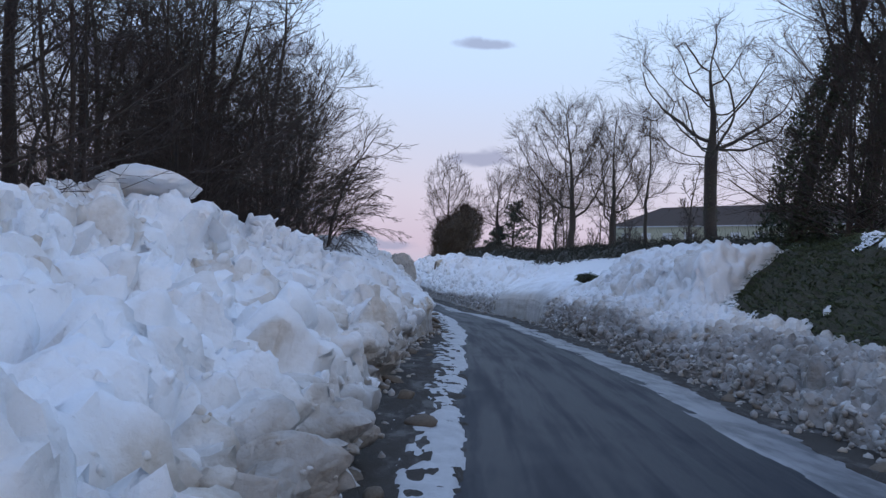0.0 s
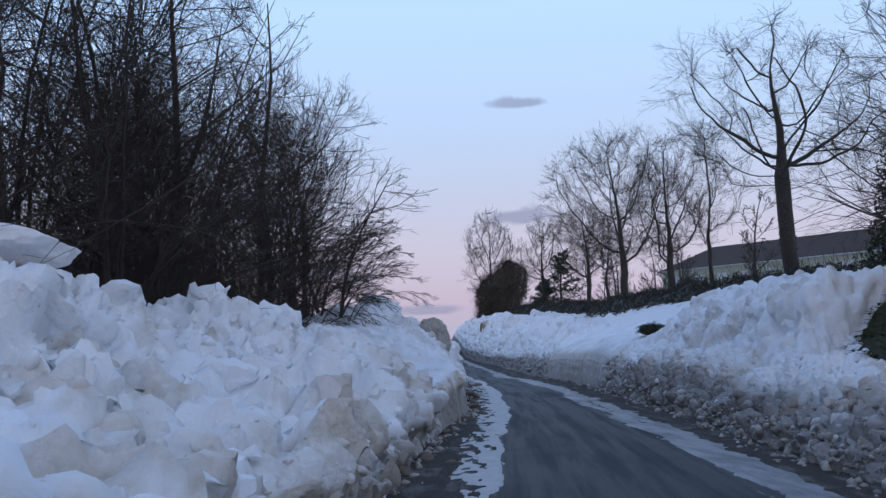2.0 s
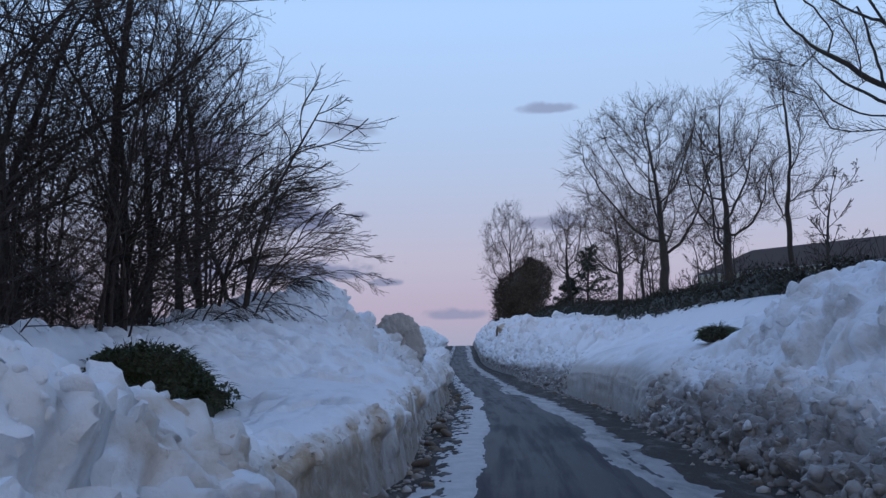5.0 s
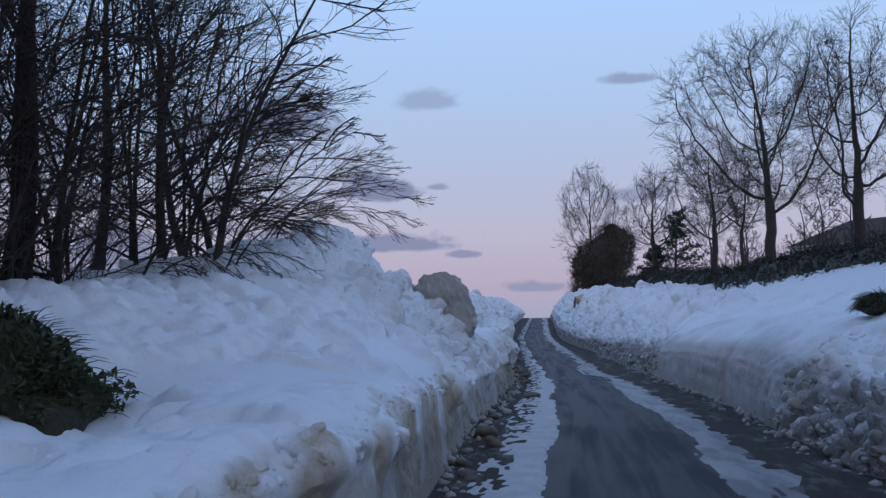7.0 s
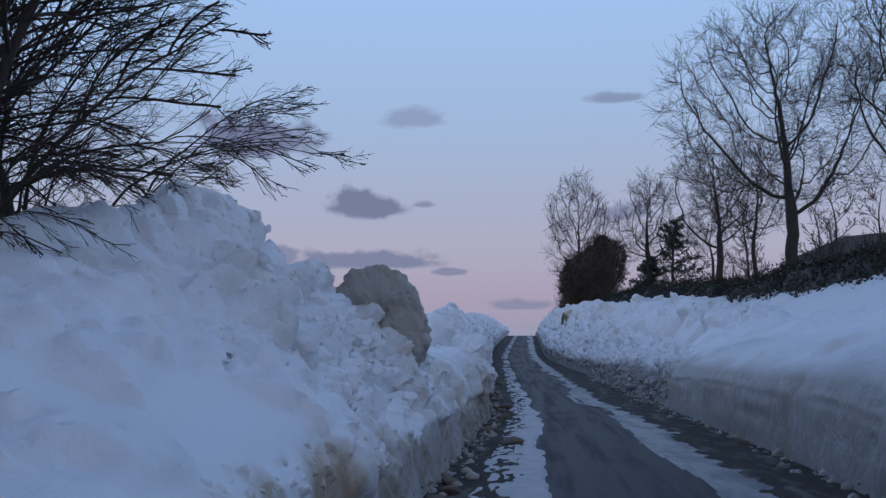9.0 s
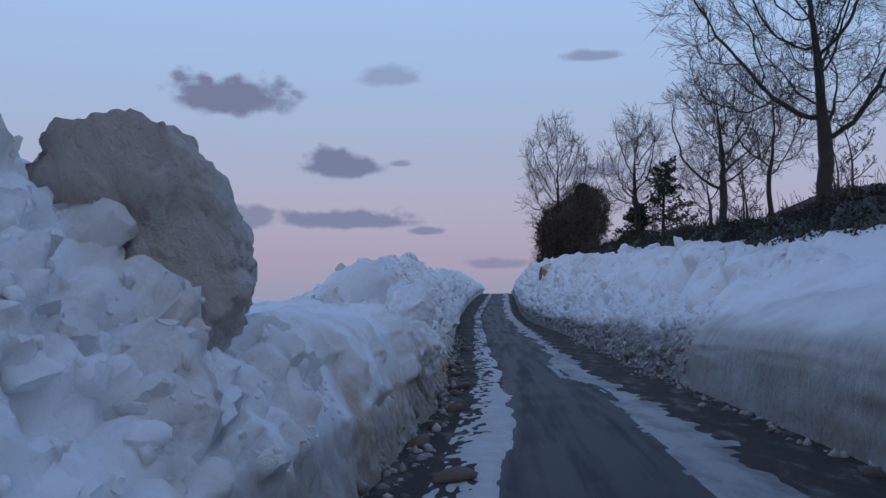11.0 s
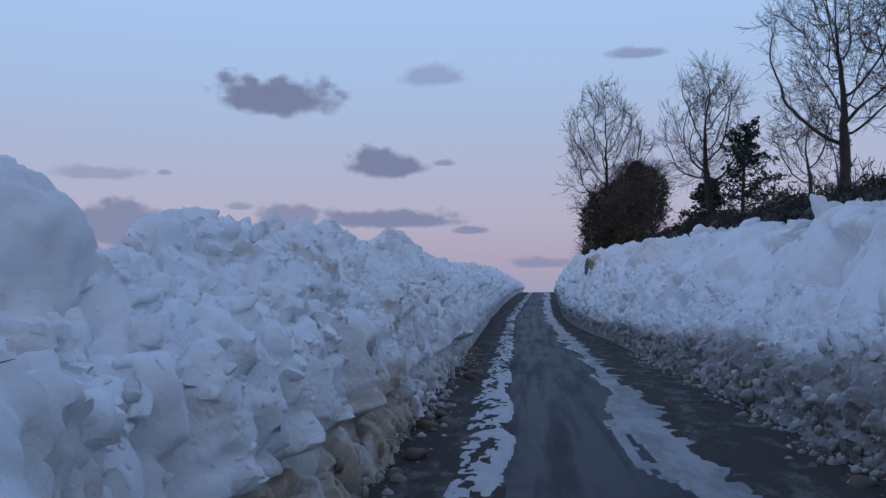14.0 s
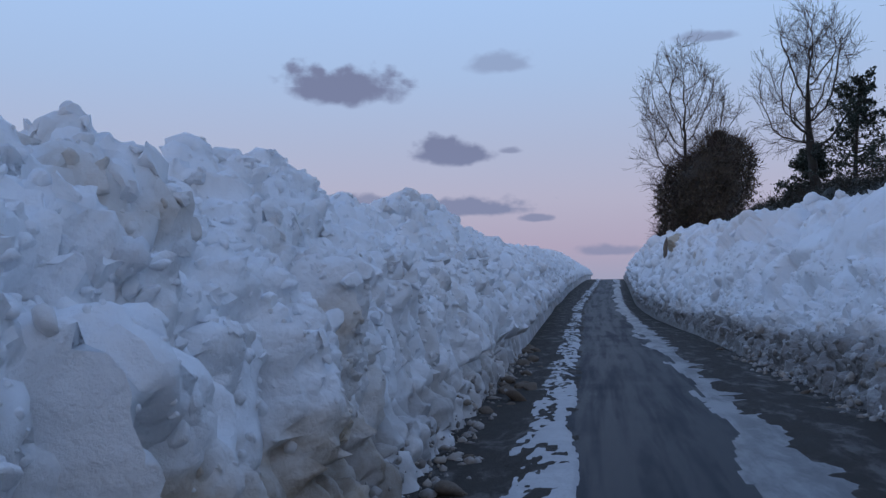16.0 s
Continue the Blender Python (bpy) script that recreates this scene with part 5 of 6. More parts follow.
reach, _, _, _ = tree("thicket_tree", (-2.75, 33.2, 2.3), 88, 3.9, .045, "low bare boughs arching out over the snow", limbs=11, first=.15, limb_len=.45, limb_angle=40, branches=5, branch_len=.5,
                      twigs=4, twig_len=.6, sprays=2, spray_len=.8, lift=.04, lean=(.17, -.03, -.075), wander=.07, bark=BARK_DARK, twig_bark=TWIG_RED, stems=3, group=THICK, twig_r=.0035)
reach, _, _, _ = tree("thicket_tree", (-3.6, 30.0, 2.1), 89, 3.6, .04, "low bare boughs arching out over the snow", limbs=10, first=.15, limb_len=.45, limb_angle=40, branches=5, branch_len=.5,
                      twigs=4, twig_len=.6, sprays=2, spray_len=.8, lift=.04, lean=(.16, -.06, -.085), wander=.07, bark=BARK_DARK, twig_bark=TWIG_RED, stems=3, group=THICK, twig_r=.0035)


for k, (at, long, bend) in enumerate((((-3.0, 36.4, 2.6), 3.5, (.34, -.02, -.05)), ((-2.9, 37.2, 2.9), 3.5, (.34, .0, -.03)), ((-3.2, 35.8, 3.2), 3.5, (.34, -.03, .0)), ((-2.5, 32.2, 2.2), 2.4, (.30, -.02, -.24)), ((-2.7, 31.2, 2.0), 2.2, (.30, -.06, -.26)))):
    tree("thicket_tree", at, 850 + k, long, .022, "low bare bough arching out over the snow", limbs=10, first=.2, limb_len=.42, limb_angle=38, branches=5, branch_len=.5,
         twigs=4, twig_len=.6, sprays=1, spray_len=.8, lift=.02, lean=bend, wander=.07, bark=BARK_DARK, twig_bark=TWIG_RED, stems=2, group=THICK, twig_r=.0028)


def undergrowth(at, seed, reach, tall, count):
    """Thin suckers and brambles crowding the foot of the thicket."""
    r = np.random.default_rng(seed)
    ob = new("undergrowth")
    ob.location = at
    base = np.stack([r.uniform(-1, 1, count) * reach[0], r.uniform(-1, 1, count) * reach[1], np.full(count, -.3)], -1)
    d = unit(np.stack([r.normal(size=count) * .3, r.normal(size=count) * .3, np.ones(count)], -1))
    L = tall * (.35 + .65 * r.random(count))
    rows = [base]
    for _ in range(5):
        d = unit(d + .13 * r.normal(size=(count, 3)))
        rows.append(rows[-1] + d * (L / 5)[:, None])
    P = np.stack(rows, 1)
    R = (.005 + .010 * r.random(count) ** 2)[:, None] * np.linspace(1, .3, 6)[None]
    V, F = tubes(P, R, 3)
    tagged(mesh_object("sucker", V, F, BARK_DARK, ob), kind="stuff")
    P2, R2 = shoots(r, P, R, 4, .15, 1, .30, 46, 3, .12, .05)
    V, F = tubes(P2, np.maximum(R2, .0035), 3)
    tagged(mesh_object("twig_spray", V, F, TWIG_RED, ob), kind="stuff")
    return tagged(ob, "tangle of thin bare suckers under the thicket", "undergrowth", "undergrowth of the thicket")


scrub = undergrowth((-8.6, 12.0, 1.7), 301, (1.0, 1.5), 2.4, 210)
rng = np.random.default_rng(303)
for x, y, s in ((-7.6, 15.0, 1.0), (-6.6, 18.0, 1.0), (-8.2, 20.0, 1.1), (-5.8, 21.0, 1.0), (-4.9, 24.2, .9), (-6.6, 24.5, 1.1), (-5.0, 28.0, .8), (-6.4, 29.5, .9), (-7.8, 26.5, 1.1), (-5.8, 26.2, 1.0), (-6.8, 22.2, 1.1), (-4.4, 30.4, .8), (-7.4, 31.4, 1.1)):
    c = copy_thing(scrub, pose(x, y, 1.75, 0, 0, rng.uniform(0, 360)))
    c.scale = (s, s, s)


def thick_trunk(at, seed, height, radius, lean):
    t_ob, P0, _, _ = tree("thicket_tree", at, seed, height, radius, "stout dark trunk standing in the thicket", limbs=12, first=.3, limb_len=.4, limb_angle=48, branches=5, branch_len=.45,
                          twigs=4, sprays=2, lift=.06, lean=lean, wander=.1, bark=BARK_DARK, twig_bark=TWIG_RED, group=THICK, twig_r=.0045)
    return t_ob, P0


def slim_trunk(at, seed, height, radius, lean):
    tree("thicket_tree", at, seed, height, radius, "slender dark trunk at the edge of the thicket", limbs=15, first=.16, limb_len=.42, limb_angle=58, branches=6, branch_len=.6,
         twigs=4, twig_len=.65, sprays=0, lift=.045, lean=lean, wander=.10, sway=.10, bark=BARK_DARK, twig_bark=TWIG_RED, group=THICK, twig_r=.0035)


for k, (x, y, h, r0) in enumerate(((-2.5, 32.6, 6.0, .075), (-3.4, 33.6, 7.0, .085), (-2.9, 35.2, 6.5, .07), (-4.1, 31.0, 7.5, .08), (-4.6, 34.2, 8.0, .10), (-3.9, 36.6, 7.5, .09),
                                   (-5.2, 28.6, 8.0, .09), (-6.2, 30.8, 8.5, .11), (-4.7, 26.0, 8.0, .08), (-6.0, 23.6, 8.5, .10), (-5.6, 21.6, 8.5, .08), (-7.0, 27.6, 9.0, .11), (-8.0, 23.0, 9.0, .10), (-6.9, 20.2, 9.0, .09))):
    slim_trunk((x, y, 2.25 if y > 33 else 1.7), 400 + k, h, r0, (.030 - .022 * (k % 3), -.004, 0))

thick_trunk((-8.8, 13.5, 1.9), 90, 10, .22, (.01, 0, 0))
thick_trunk((-7.6, 17.0, 2.0), 91, 10, .16, (.04, 0, 0))
thick_trunk((-5.6, 27, 2.1), 92, 10, .15, (.02, 0, 0))
thick_trunk((-4.4, 31.2, 2.2), 93, 10, .13, (-.02, 0, 0))


def ivy_tree(at, seed, height, reach, count):
    ob, P0, _, _ = tree("ivy_tree", at, seed, height, .26, "tree trunk thickly wrapped in dark ivy", limbs=13, first=.45, limb_len=.4, limb_angle=35, branches=7, branch_len=.5,
                        twigs=6, twig_len=.5, sprays=3, lift=.09, twig_r=.006, group="ivy-clad trees", bark=BARK_DARK, twig_bark=TWIG)
    ivy_on_trunk(P0, count, .1, height * .55, reach, seed, ob)
    return ob


ivy_tree((10.2, 24.2, 2.5), 95, 10.5, .95, 14000)
ivy_tree((11.6, 23.0, 2.5), 96, 10.5, .7, 6000)
ivy_tree((11.2, 19.2, 2.6), 97, 11.0, .6, 6000)
rng = np.random.default_rng(98)
for x, y in ((12.6, 24.5), (12.2, 17.5), (13.5, 27), (10.6, 21.8), (10.2, 18.4), (11.2, 20.2)):
    c = copy_thing(kinds[int(rng.integers(5))], pose(x, y, 2.5, 0, 0, rng.uniform(120, 240)))
    tagged(c, "bare dark tree on the grassy bank", group="trees on the grassy bank")


# ---------------------------------------------------------------- the green bank and the ivy mound
def grass_z(x, y):
    z = np.interp(x - right_foot(y), [1.6, 2.0, 2.6, 4.2, 6.5, 12], [.0, .55, 1.1, 2.5, 2.95, 3.1]) + road_z(y)
    q = np.stack([x, y, z], -1)
    return z + .5 * (fbm(q * .8, 4, 7) - .5) + .12 * (fbm(q * 4, 3, 8) - .5)


def make_grass_bank():
    ys = np.arange(-20, 24, .16)
    u = np.linspace(1.6, 12, 66)
    U, Y = np.meshgrid(u, ys)
    X = right_foot(Y) + U
    Z = grass_z(X, Y)
    P = np.stack([X, Y, Z], -1)
    ob = mesh_object("grass_bank", P.reshape(-1, 3), grid_faces(*X.shape), EARTH)
    tagged(ob, "steep bank grown over with rough dark grass and ivy", "bank", kind="structure")
    r = np.random.default_rng(9)
    pts = P[(Y > 6)].reshape(-1, 3)
    pick = pts[r.integers(0, len(pts), 26000)]
    near = pick[pick[:, 0] < right_foot(pick[:, 1]) + 7]
    leaf_object("ground_ivy", r, near + [0, 0, .04], .045, .06, IVY, ob)
    # grass blades hanging down the slope
    k = near[r.integers(0, len(near), 9000)]
    d = np.stack([-.5 + r.normal(size=len(k)) * .3, r.normal(size=len(k)) * .4, np.full(len(k), .5)], -1)
    B = np.stack([k, k + d * .13, k + d * .22 + [-.05, 0, -.05]], 1)
    V, F = tubes(B, np.full((len(k), 3), 1.0) * np.array([.006, .005, .001]), 3)
    tagged(mesh_object("grass", V, F, GRASS, ob), kind="stuff")
    return P, Y


bank_pts, bank_y = make_grass_bank()


def snow_patch(centre, size, seed, n=26):
    """A thin ragged cap of snow lying on leaves."""
    a = np.linspace(-1.2, 1.2, n)
    A, B = np.meshgrid(a, a)
    q = np.stack([A * 1.6 + seed, B * 1.6, 0 * A], -1)
    mask = 1 - (A**2 + B**2) + 2.2 * (fbm(q * 1.6, 4, seed) - .5)
    H = smooth(mask, 0, .8)
    X, Y = centre[0] + A * size[0], centre[1] + B * size[1]
    Z = grass_z(X, Y) + .02 + .09 * H + .03 * fbm(q * 5, 2, seed + 1)
    keep = np.minimum.reduce([mask[:-1, :-1], mask[1:, :-1], mask[:-1, 1:], mask[1:, 1:]]) > 0
    ob = mesh_object("snow_patch", np.stack([X, Y, Z], -1).reshape(-1, 3), grid_faces(n, n, keep), SNOW)
    set_attribute(ob, "grime_glow", np.zeros(n * n))
    set_attribute(ob, "slush", np.zeros(n * n))
    return tagged(ob, "ragged patch of old snow on the grass", "snow patch", "snow patches on the grass")


for k, (x, y, s) in enumerate(((8.45, 16.8, .42), (8.75, 17.3, .34), (8.3, 15.9, .24), (7.4, 13.6, .14), (6.7, 15.0, .10))):
    snow_patch((x, y), (s * .6, s), 30 + k)


def ivy_mound(at, radii, seed, count, mat, label, blades=0):
    ob = new("ivy_mound")
    ob.location = at
    r = np.random.default_rng(seed)
    core_mesh("soil_core", (0, 0, 0), radii, EARTH, ob, seed, shrink=.92)
    leaf_object("ivy", r, blob_points(r, count, (0, 0, 0), radii, seed), .035, .02, mat, ob)
    if blades:
        k = blob_points(r, blades, (0, 0, 0), radii, seed)
        d = unit(k) + np.array([.2, 0, .1])
        B = np.stack([k * .95, k + d * .10, k + d * .2 + [0, 0, -.06]], 1)
        V, F = tubes(B, np.full((blades, 3), 1.0) * np.array([.005, .004, .001]), 3)
        tagged(mesh_object("grass", V, F, GRASS, ob), kind="stuff")
    return tagged(ob, label, "plants")


ivy_mound((-2.6, 27.0, 1.03), (1.05, .72, .62), 5, 9000, IVY, "dark mound of ivy and grass showing through the snow", 500)
ivy_mound((-3.1, 25.3, .84), (.65, .55, .32), 6, 3000, IVY, "trailing ivy showing through the snow", 500)
ivy_mound((7.9, 31.4, 1.95), (.35, .5, .22), 7, 2000, HEDGE, "grass tuft poking through the snow bank", 600)
ivy_mound((7.2, 34.2, 1.75), (.35, .4, .16), 8, 1500, HEDGE, "grass tuft poking through the snow bank", 500)


def grass_tuft(at, seed, size, n=70):
    r = np.random.default_rng(seed)
    k = np.stack([r.normal(size=n) * size, r.normal(size=n) * size * .5, np.zeros(n)], -1)
    d = np.stack([r.normal(size=n) * .6, r.normal(size=n) * .6, r.uniform(.3, 1, n)], -1)
    B = np.stack([k + [0, 0, -.10], k + d * .03 - [0, 0, .03], k + d * .09 - [0, 0, .05]], 1) + np.array(at)
    V, F = tubes(B, np.full((n, 3), 1.0) * np.array([.005, .004, .001]), 3)
    return tagged(mesh_object("grass_tuft", V, F, GRASS), "tuft of dead grass above the snow", "grass", "grass tufts in the field", "stuff")


for k, (x, y, s) in enumerate(((1.35, 45.9, .06), (1.15, 46.0, .07), (.75, 45.8, .05))):
    i, j = np.unravel_index(np.argmin((surf_left[..., 0] - x) ** 2 + (surf_left[..., 1] - y) ** 2), surf_left.shape[:2])
    grass_tuft((x, y, float(surf_left[i, j, 2])), 200 + k, s)


# ---------------------------------------------------------------- boulder, slab, sign
def lump_mesh(name, radii, seed, mat, sub=4, facet=.25, rough=.08, crag=.0):
    """A broken lump: a sphere cut flat by random planes, with grain."""
    r = np.random.default_rng(seed)
    bm = bmesh.new()
    bmesh.ops.create_icosphere(bm, subdivisions=sub, radius=1)
    co = np.array([v.co[:] for v in bm.verts])
    for _ in range(9):
        n = unit(r.normal(size=3))
        lim = r.uniform(1 - facet * 2, 1 - facet * .3)
        over = np.maximum(co @ n - lim, 0)
        co = co - over[:, None] * n * .9
    nrm = unit(co)
    co = co + nrm * (rough * 2 * (fbm(co * 1.8 + seed, 3, seed) - .5) + rough * (fbm(co * 6 + seed, 3, seed + 1) - .5))[:, None]
    if crag:
        step, edge, _ = chunks(co + .25 * (fbm(co * 3, 2, seed + 5)[:, None] - .5), .42, seed + 6, 1.2, 1.0)
        co = co + nrm * (crag * (step - .25 - .5 * (1 - smooth(edge, 0, .12))))[:, None]
    co = co * np.array(radii)
    for v, c in zip(bm.verts, co):
        v.co = c
    for f in bm.faces:
        f.smooth = True
    me = bpy.data.meshes.new(name)
    bm.to_mesh(me)
    bm.free()
    me.materials.append(mat)
    return me


def boulder_nodes(n, bsdf):
    pos = n.add("ShaderNodeTexCoord").outputs["Object"]
    tall = n.add("ShaderNodeMapping", in_Vector=pos, in_Scale=(1, 1, .35), in_Rotation=(0, .4, .3)).outputs[0]
    streak = n.noise(tall, 9.0, 5, 0.65)
    big = n.noise(pos, 1.6, 5, 0.65)
    fine = n.noise(pos, 30, 4, 0.7)
    col = n.mix(streak, (.42, .37, .32, 1), (.74, .70, .65, 1))
    col = n.mix(n.step(big, .60, .72), col, (.12, .095, .07, 1))
    col = n.mix(n.step(n.noise(pos, 3.2, 5, .7), .60, .72), col, (.58, .56, .54, 1))
    n.put(bsdf.inputs["Base Color"], col)
    n.put(bsdf.inputs["Roughness"], .8)
    bump(n, bsdf, n.math("ADD", streak, fine), .7, .06)


DIRTY = material("dirty_ice", boulder_nodes)
dirty_block = new("dirty_snow_block", lump_mesh("dirty_snow_block", (.66, .6, .80), 15, DIRTY, 6, .36, .20, .05))
dirty_block.matrix_basis = pose(.52, 37.3, 1.88, 12, -28, 20)
tagged(dirty_block, "large dirty grey-brown block of packed snow on the bank", "snow block")


def snow_object(name, me, m, parent=None):
    ob = new(name, me)
    if parent:
        ob.parent = parent
    ob.matrix_basis = m
    return ob


def with_dirt(me, grime_glow, slush=0.0, seed=0):
    co = np.zeros(len(me.vertices) * 3)
    me.vertices.foreach_get("co", co)
    co = co.reshape(-1, 3)
    for name, amount in (("grime_glow", grime_glow), ("slush", slush), ("broken", .5)):
        at = me.attributes.new(name, "FLOAT", "POINT")
        at.data.foreach_set("value", (amount * smooth(fbm(co * 3 + seed, 3, seed), .35, .65)).astype(np.float32))
    return me


slab = snow_object("snow_slab", with_dirt(lump_mesh("snow_slab", (.95, .8, .34), 31, SNOW, 5, .30, .10, .05), .1), pose(-4.75, 14.0, 2.62, 3, -4, 12))
tagged(slab, "flat slab of packed snow lying on the pile", "snow block")


def make_sign():
    ob = new("road_sign")
    ob.location = (-.97, 45.6, 0)
    bm = bmesh.new()
    bmesh.ops.create_cone(bm, cap_ends=True, segments=14, radius1=.03, radius2=.03, depth=2.2, matrix=Matrix.Translation((0, .05, 1.45)))
    part("post", bm, GALVANISED, ob)
    bm = bmesh.new()
    bmesh.ops.create_cone(bm, cap_ends=True, segments=48, radius1=.30, radius2=.30, depth=.02, matrix=Matrix.Translation((0.05, 0, 2.31)) @ Matrix.Rotation(math.pi / 2, 4, "X"))
    bmesh.ops.bevel(bm, geom=[e for e in bm.edges if len(e.link_faces) == 2 and e.calc_face_angle() > 1], offset=.004, segments=2, affect="EDGES")
    disc = part("disc", bm, SIGN_BACK, ob, "plain grey back of a round sign")
    for z in (2.15, 2.47):
        bm = bmesh.new()
        box(bm, -.12, .20, -.03, -.011, z - .016, z + .016, .003)
        part("bracket", bm, GALVANISED, disc)
    bm = bmesh.new()
    box(bm, -.25, .40, -.01, .01, 1.71, 1.97, .009)
    plate = part("plate", bm, SIGN_BACK, ob, "plain grey back of an oblong plate")
    bm = bmesh.new()
    box(bm, -.12, .32, -.03, -.011, 1.83, 1.862, .003)
    part("bracket", bm, GALVANISED, plate)
    return tagged(ob, "round grey road sign and plate seen from behind", "road sign")


make_sign()

# ---------------------------------------------------------------- blocks on the banks, clods on the verge
rng = np.random.default_rng(123)
block_meshes = [with_dirt(lump_mesh("snow_block", (1.0, rng.uniform(.7, 1.1), rng.uniform(.5, .85)), 300 + k, SNOW, 3, .40, .14, .22), (.15 if k % 6 == 0 else .05), 0, k) for k in range(12)]
clod_meshes = [with_dirt(lump_mesh("snow_clod", (1.0, .9, .75), 400 + k, CLOD, 2, .3, .14), .9, .5, k) for k in range(6)]
grit_meshes = [with_dirt(lump_mesh("snow_clod", (1.0, .9, .7), 450 + k, SNOW, 2, .45, .14), .15, .3, k) for k in range(6)]


def scatter_blocks(bank, surf, norm, ys, y0, y1, v0, v1, count, s0, s1, meshes, name="snow_block"):
    rows = np.where((ys >= y0) & (ys < y1))[0]
    for _ in range(count):
        i, j = int(rng.choice(rows)), int(rng.integers(int(v0 * surf.shape[1]), int(v1 * surf.shape[1])))
        s = s0 * (s1 / s0) ** (rng.random() ** 1.6)
        p = surf[i, j] - norm[i, j] * s * .22
        m = Matrix.LocRotScale(Vector(p), Euler(rng.uniform(-.9, .9, 3) + np.array([0, 0, rng.uniform(0, 6)])), Vector((s, s, s)))
        snow_object(name, meshes[int(rng.integers(len(meshes)))], m, bank)


# two bulging lobes of the sheared wall, and a stained block in the far bank
for k, (x, y, z, rx, ry, rz) in enumerate(((1.62, 44.85, 1.30, .32, .46, .36), (1.74, 44.45, .86, .30, .40, .38), (1.55, 45.4, 1.30, .30, .5, .22))):
    snow_object("snow_block", with_dirt(lump_mesh("snow_block", (rx, ry, rz), 500 + k, SNOW, 5, .2, .2, .10), .28, 0, k), pose(x, y, z, 0, 6, 10 * k), bank_left)
snow_object("snow_block", with_dirt(lump_mesh("snow_block", (.46, .42, .56), 547, SNOW, 5, .22, .14, .06), .06, 0, 4), pose(.66, 47.8, 1.58, 4, 6, 15), bank_left)
STAINED = plain_material("stained_snow", (.46, .37, .26), (.72, .64, .53), 2.2, 0.8, 0.0, 0.5)
stained = new("dirty_snow_block", lump_mesh("dirty_snow_block", (.60, .55, .50), 520, STAINED, 5, .3, .16, .06))
stained.matrix_basis = pose(7.25, 91.9, 3.0, 0, 0, 20)
tagged(stained, "beige stained block of snow stuck in the bank", "snow block")
earth = new("earth_clod", lump_mesh("earth_clod", (.15, .22, .44), 530, CLOD, 4, .3, .2, .08))
earth.matrix_basis = pose(6.68, 91.5, 2.95, 0, 8, 0)
tagged(earth, "dark upright clod of earth stuck in the snow bank", "earth clod")

scatter_blocks(bank_left, surf_left, norm_left, near_left, 6, 21.5, .05, .72, 110, .12, .42, block_meshes)
scatter_blocks(bank_left, surf_left, norm_left, near_left, 33.5, 39, .15, .75, 40, .07, .24, block_meshes)
scatter_blocks(bank_left, surf_left, norm_left, near_left, 47, 72, .38, .82, 110, .08, .22, block_meshes)
scatter_blocks(bank_right, surf_right, norm_right, near_right, 6, 34, .0, .35, 110, .06, .16, grit_meshes)
scatter_blocks(bank_right, surf_right, norm_right, near_right, 22, 33, .35, .8, 36, .12, .42, block_meshes)
scatter_blocks(bank_right, surf_right, norm_right, near_right, 51, 95, .50, .74, 70, .14, .46, block_meshes)
scatter_blocks(bank_right, surf_right, norm_right, near_right, 60, 104, .50, .66, 46, .25, .62, block_meshes)
scatter_blocks(bank_right, surf_right, norm_right, near_right, 52, 75, .0, .4, 60, .06, .16, grit_meshes)


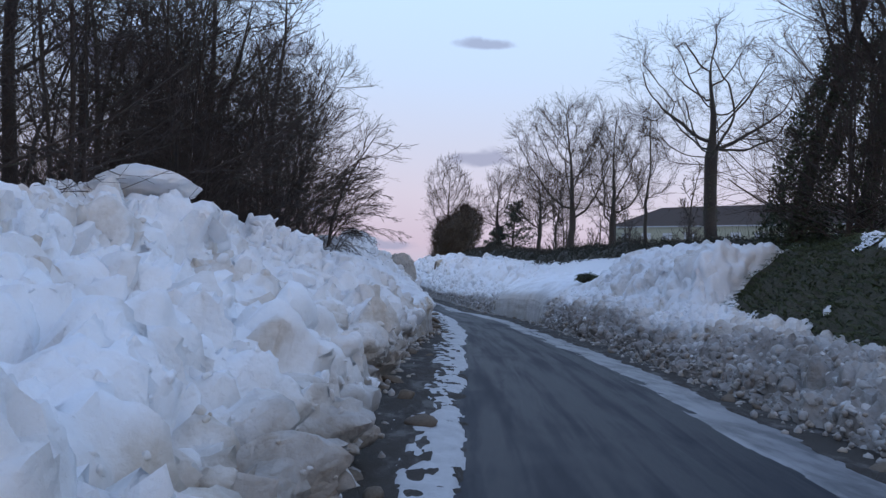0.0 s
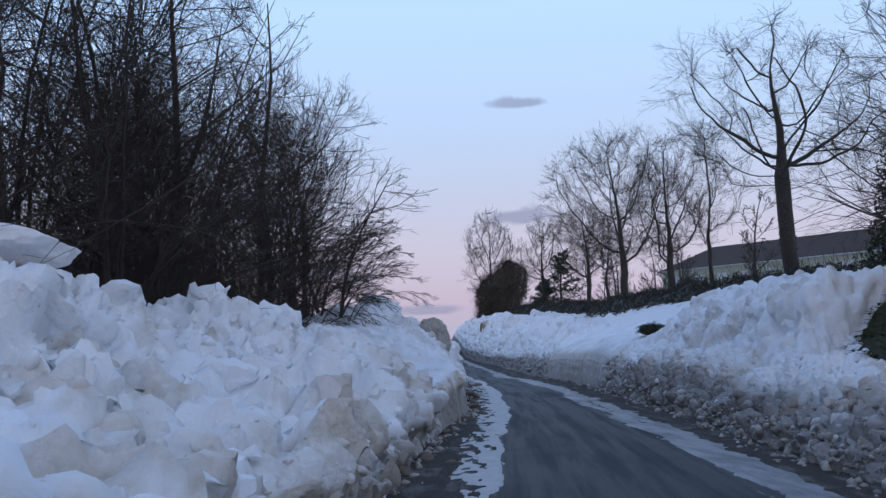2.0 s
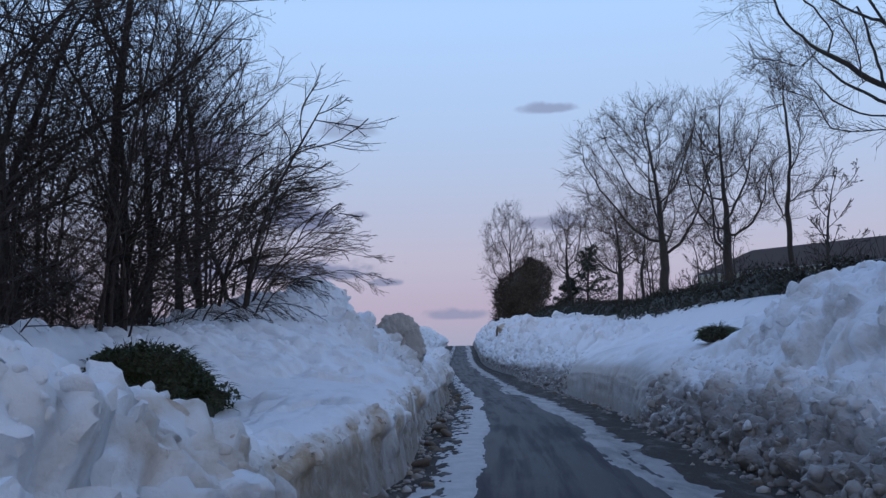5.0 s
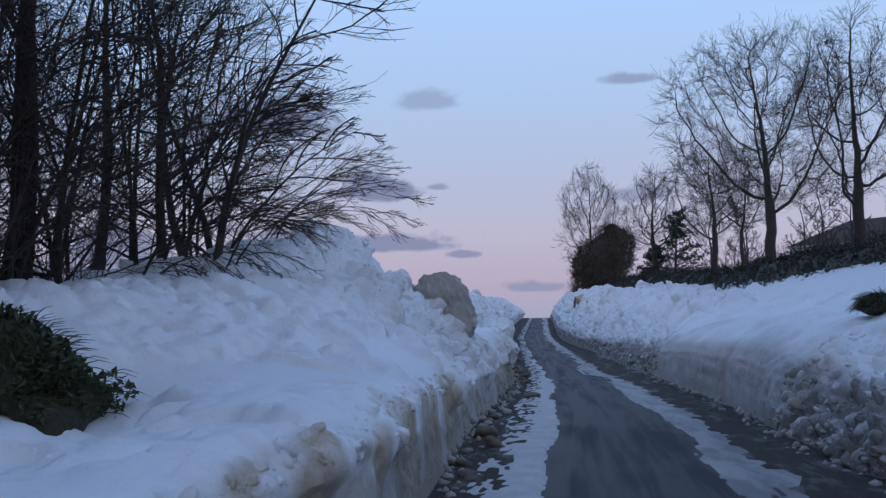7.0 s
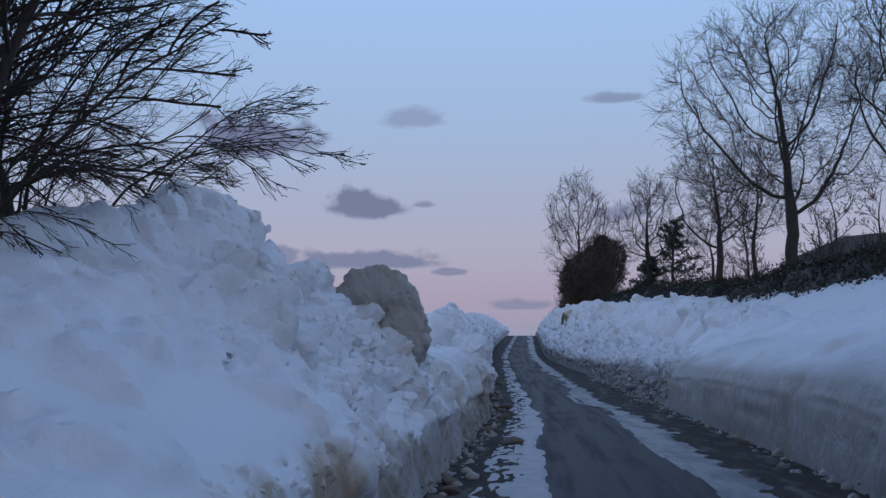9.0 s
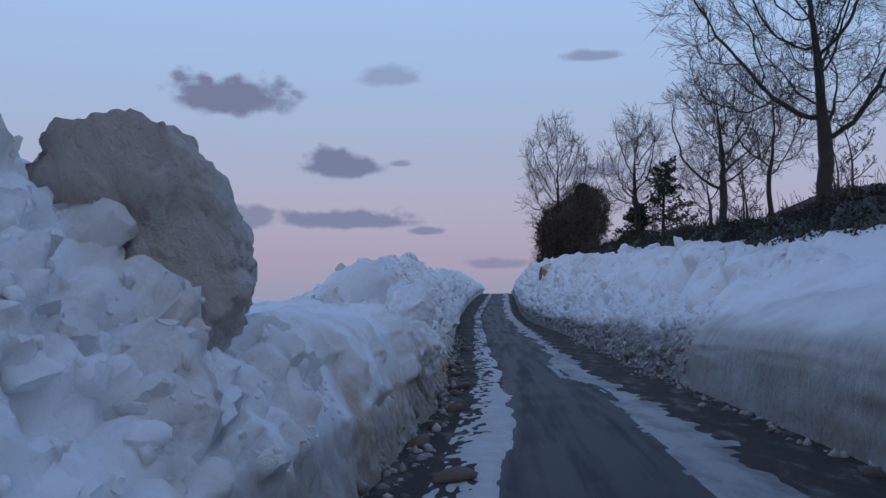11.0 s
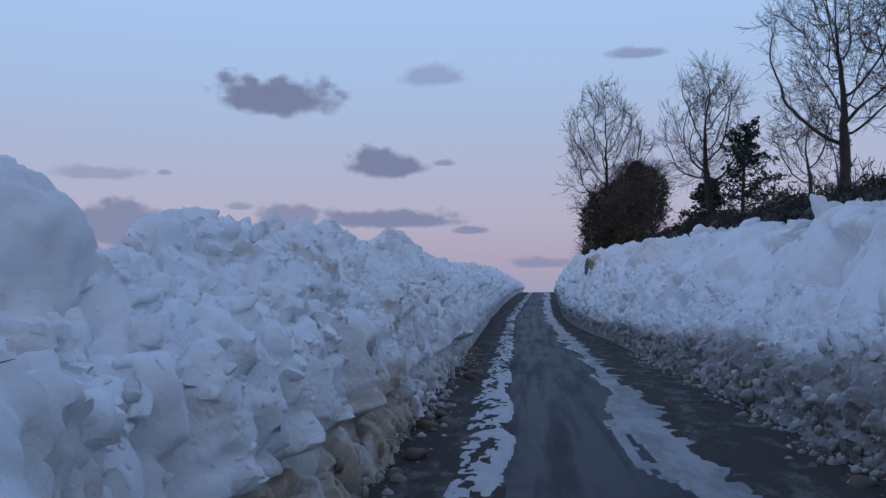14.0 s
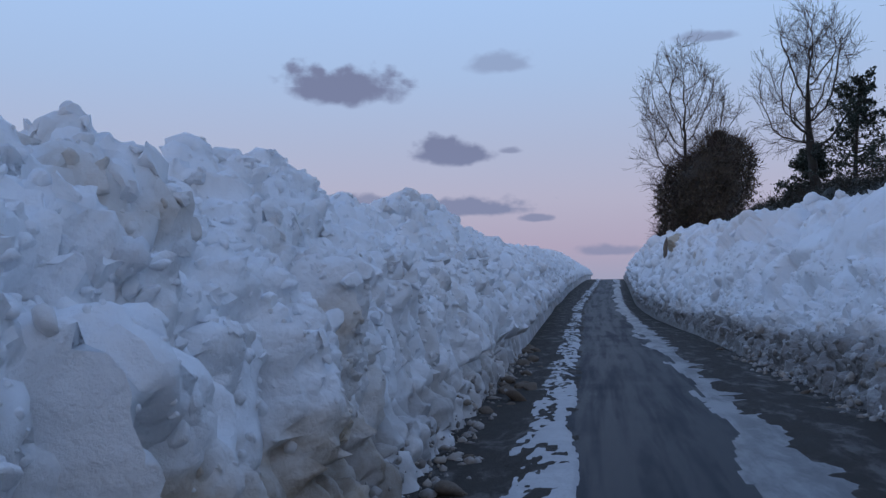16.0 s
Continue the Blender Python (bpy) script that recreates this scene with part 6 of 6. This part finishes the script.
def heap_of_lumps(bank, surf, norm, ys, span, band, count, size, seed, finer, squash=.75, sink=.30, power=2.2):
    """Broken lumps of snow packed over a bank, in one mesh; they take the dirt and painted glow of the snow that they
    lie on.
    """
    r = np.random.default_rng(seed)
    bm = bmesh.new()
    bmesh.ops.create_icosphere(bm, subdivisions=finer, radius=1)
    base = np.array([v.co[:] for v in bm.verts])
    tri = np.array([[v.index for v in f.verts] for f in bm.faces])
    bm.free()
    weight = np.gradient(ys) * ((ys >= span[0]) & (ys < span[1]))
    i = r.choice(len(ys), count, p=weight / weight.sum())
    j = (surf.shape[1] * (band[0] + (band[1] - band[0]) * r.random(count))).astype(int)
    thick = fbm(np.stack([ys[i] * .8, j * .05, 0 * i], -1), 3, seed) > .40 - .25 * r.random(count)
    i, j = i[thick], j[thick]
    count = len(i)
    s = size[0] * (size[1] / size[0]) ** (r.random(count) ** power)
    co = np.repeat(base[None], count, 0)
    for _ in range(10 if finer > 2 else 5):
        n = unit(r.normal(size=(count, 3)))
        lim = r.uniform(.34, .85, count)
        over = np.maximum(np.einsum("kvc,kc->kv", co, n) - lim[:, None], 0)
        co = co - over[..., None] * n[:, None] * .92
    off = r.random((count, 1, 3)) * 60
    co = co * (1 + .55 * (fbm(co * 1.6 + off, 3, seed + 1) - .5) + (.30 * (fbm(co * 5 + off, 2, seed + 2) - .5) if finer > 2 else 0))[..., None]
    co = co * r.uniform(.65, 1.15, (count, 1, 3)) * np.array([1, 1, squash])
    q = unit(r.normal(size=(count, 4)) + np.array([2.2, 0, 0, 0]))
    w, v = q[:, None, :1], q[:, None, 1:]
    co = co + 2 * np.cross(np.broadcast_to(v, co.shape), np.cross(np.broadcast_to(v, co.shape), co) + w * co)
    p = surf[i, j] - norm[i, j] * (s * sink)[:, None]
    V = p[:, None] + co * s[:, None, None]
    F = tri[None] + (np.arange(count) * len(base))[:, None, None]
    ob = mesh_object("snow_rubble", V.reshape(-1, 3), F.reshape(-1, 3), SNOW, bank)
    if finer > 2:
        ob.data.set_sharp_from_angle(angle=math.radians(40))
    at = i * surf.shape[1] + j
    for name in ("grime_glow", "slush"):
        have = np.zeros(len(bank.data.vertices), np.float32)
        bank.data.attributes[name].data.foreach_get("value", have)
        set_attribute(ob, name, np.repeat(np.clip(have[at] * r.uniform(.5, 1.15, count) + (.3 * (r.random(count) > .97) if name == "grime_glow" else 0), 0, 1), len(base)))
    set_attribute(ob, "broken", np.full(len(ob.data.vertices), .45))
    return tagged(ob, kind="stuff")


heap_of_lumps(bank_left, surf_left, norm_left, near_left, (46.8, 72), (.34, .86), 2600, (.06, .17), 700, 3)
heap_of_lumps(bank_left, surf_left, norm_left, near_left, (46.8, 76), (.26, .86), 6500, (.02, .07), 701, 2)
heap_of_lumps(bank_left, surf_left, norm_left, near_left, (72, 140), (.10, .80), 2600, (.12, .45), 702, 2)
heap_of_lumps(bank_left, surf_left, norm_left, near_left, (2, 21.5), (.02, .78), 500, (.10, .42), 703, 3)
heap_of_lumps(bank_left, surf_left, norm_left, near_left, (2, 21.5), (.0, .6), 2200, (.02, .10), 704, 2)
heap_of_lumps(bank_left, surf_left, norm_left, near_left, (33.5, 39.2), (.15, .80), 420, (.06, .22), 705, 3)
heap_of_lumps(bank_left, surf_left, norm_left, near_left, (21.5, 33), (.12, .19), 420, (.025, .10), 711, 3)
heap_of_lumps(bank_left, surf_left, norm_left, near_left, (31.5, 39.2), (.10, .80), 900, (.02, .07), 706, 2)
heap_of_lumps(bank_right, surf_right, norm_right, near_right, (4, 34), (.02, .34), 3400, (.03, .15), 707, 2)
heap_of_lumps(bank_right, surf_right, norm_right, near_right, (50, 82), (.02, .36), 3200, (.03, .15), 708, 2)
heap_of_lumps(bank_right, surf_right, norm_right, near_right, (78, 150), (.10, .75), 2200, (.12, .5), 709, 2)
heap_of_lumps(bank_right, surf_right, norm_right, near_right, (52, 80), (.34, .74), 130, (.08, .30), 710, 3)

for k in range(150):
    y = rng.uniform(3, 75)
    left = rng.random() < .8
    u = abs(rng.normal()) * .22
    x = float(left_foot(y)) + .05 + u if left else float(right_foot(y)) - .05 - u
    s = .03 + (.17 if left else .10) * rng.random() ** 2.0
    z = float(lane_z(np.array(x), np.array(y)))
    m = Matrix.LocRotScale(Vector((x, y, z + s * .35)), Euler(rng.uniform(-1, 1, 3) * np.array([.4, .4, 3])), Vector((s * rng.uniform(1, 1.5), s, s * .8)))
    ob = snow_object("snow_clod", clod_meshes[k % 6], m)
    tagged(ob, "brown frozen clod of mud and snow on the verge", "snow clod", "clods along the verge")


def crumbs(bank, foot, side, n, seed, name="snow_crumbs"):
    """Countless small lumps at the foot of a bank, in one mesh."""
    r = np.random.default_rng(seed)
    bm = bmesh.new()
    bmesh.ops.create_icosphere(bm, subdivisions=1, radius=1)
    base = np.array([v.co[:] for v in bm.verts])
    tri = np.array([[v.index for v in f.verts] for f in bm.faces])
    bm.free()
    y = r.uniform(3, 72, n)
    x = foot(y) + side * np.clip(r.normal(size=n) * .16, -.5, .2)
    s = .010 + .06 * r.random(n) ** 4
    up = np.maximum((x - foot(y)) * side, 0) * 1.6
    c = np.stack([x, y, lane_z(x, y) + s * .5 + up], -1)
    V = c[:, None] + (base[None] * (1 + .5 * (r.random((n, len(base), 1)) - .5))) * (s[:, None] * r.uniform(.6, 1.3, (n, 3)))[:, None]
    F = tri[None] + (np.arange(n) * len(base))[:, None, None]
    ob = mesh_object(name, V.reshape(-1, 3), F.reshape(-1, 3), SNOW, bank)
    val = np.repeat(r.random(n), len(base))
    set_attribute(ob, "grime_glow", .4 + .6 * val)
    set_attribute(ob, "slush", np.repeat(.4 + .6 * r.random(n), len(base)))
    tagged(ob, kind="stuff")


crumbs(bank_left, left_foot, -1, 3200, 1)
crumbs(bank_right, right_foot, 1, 3200, 2)
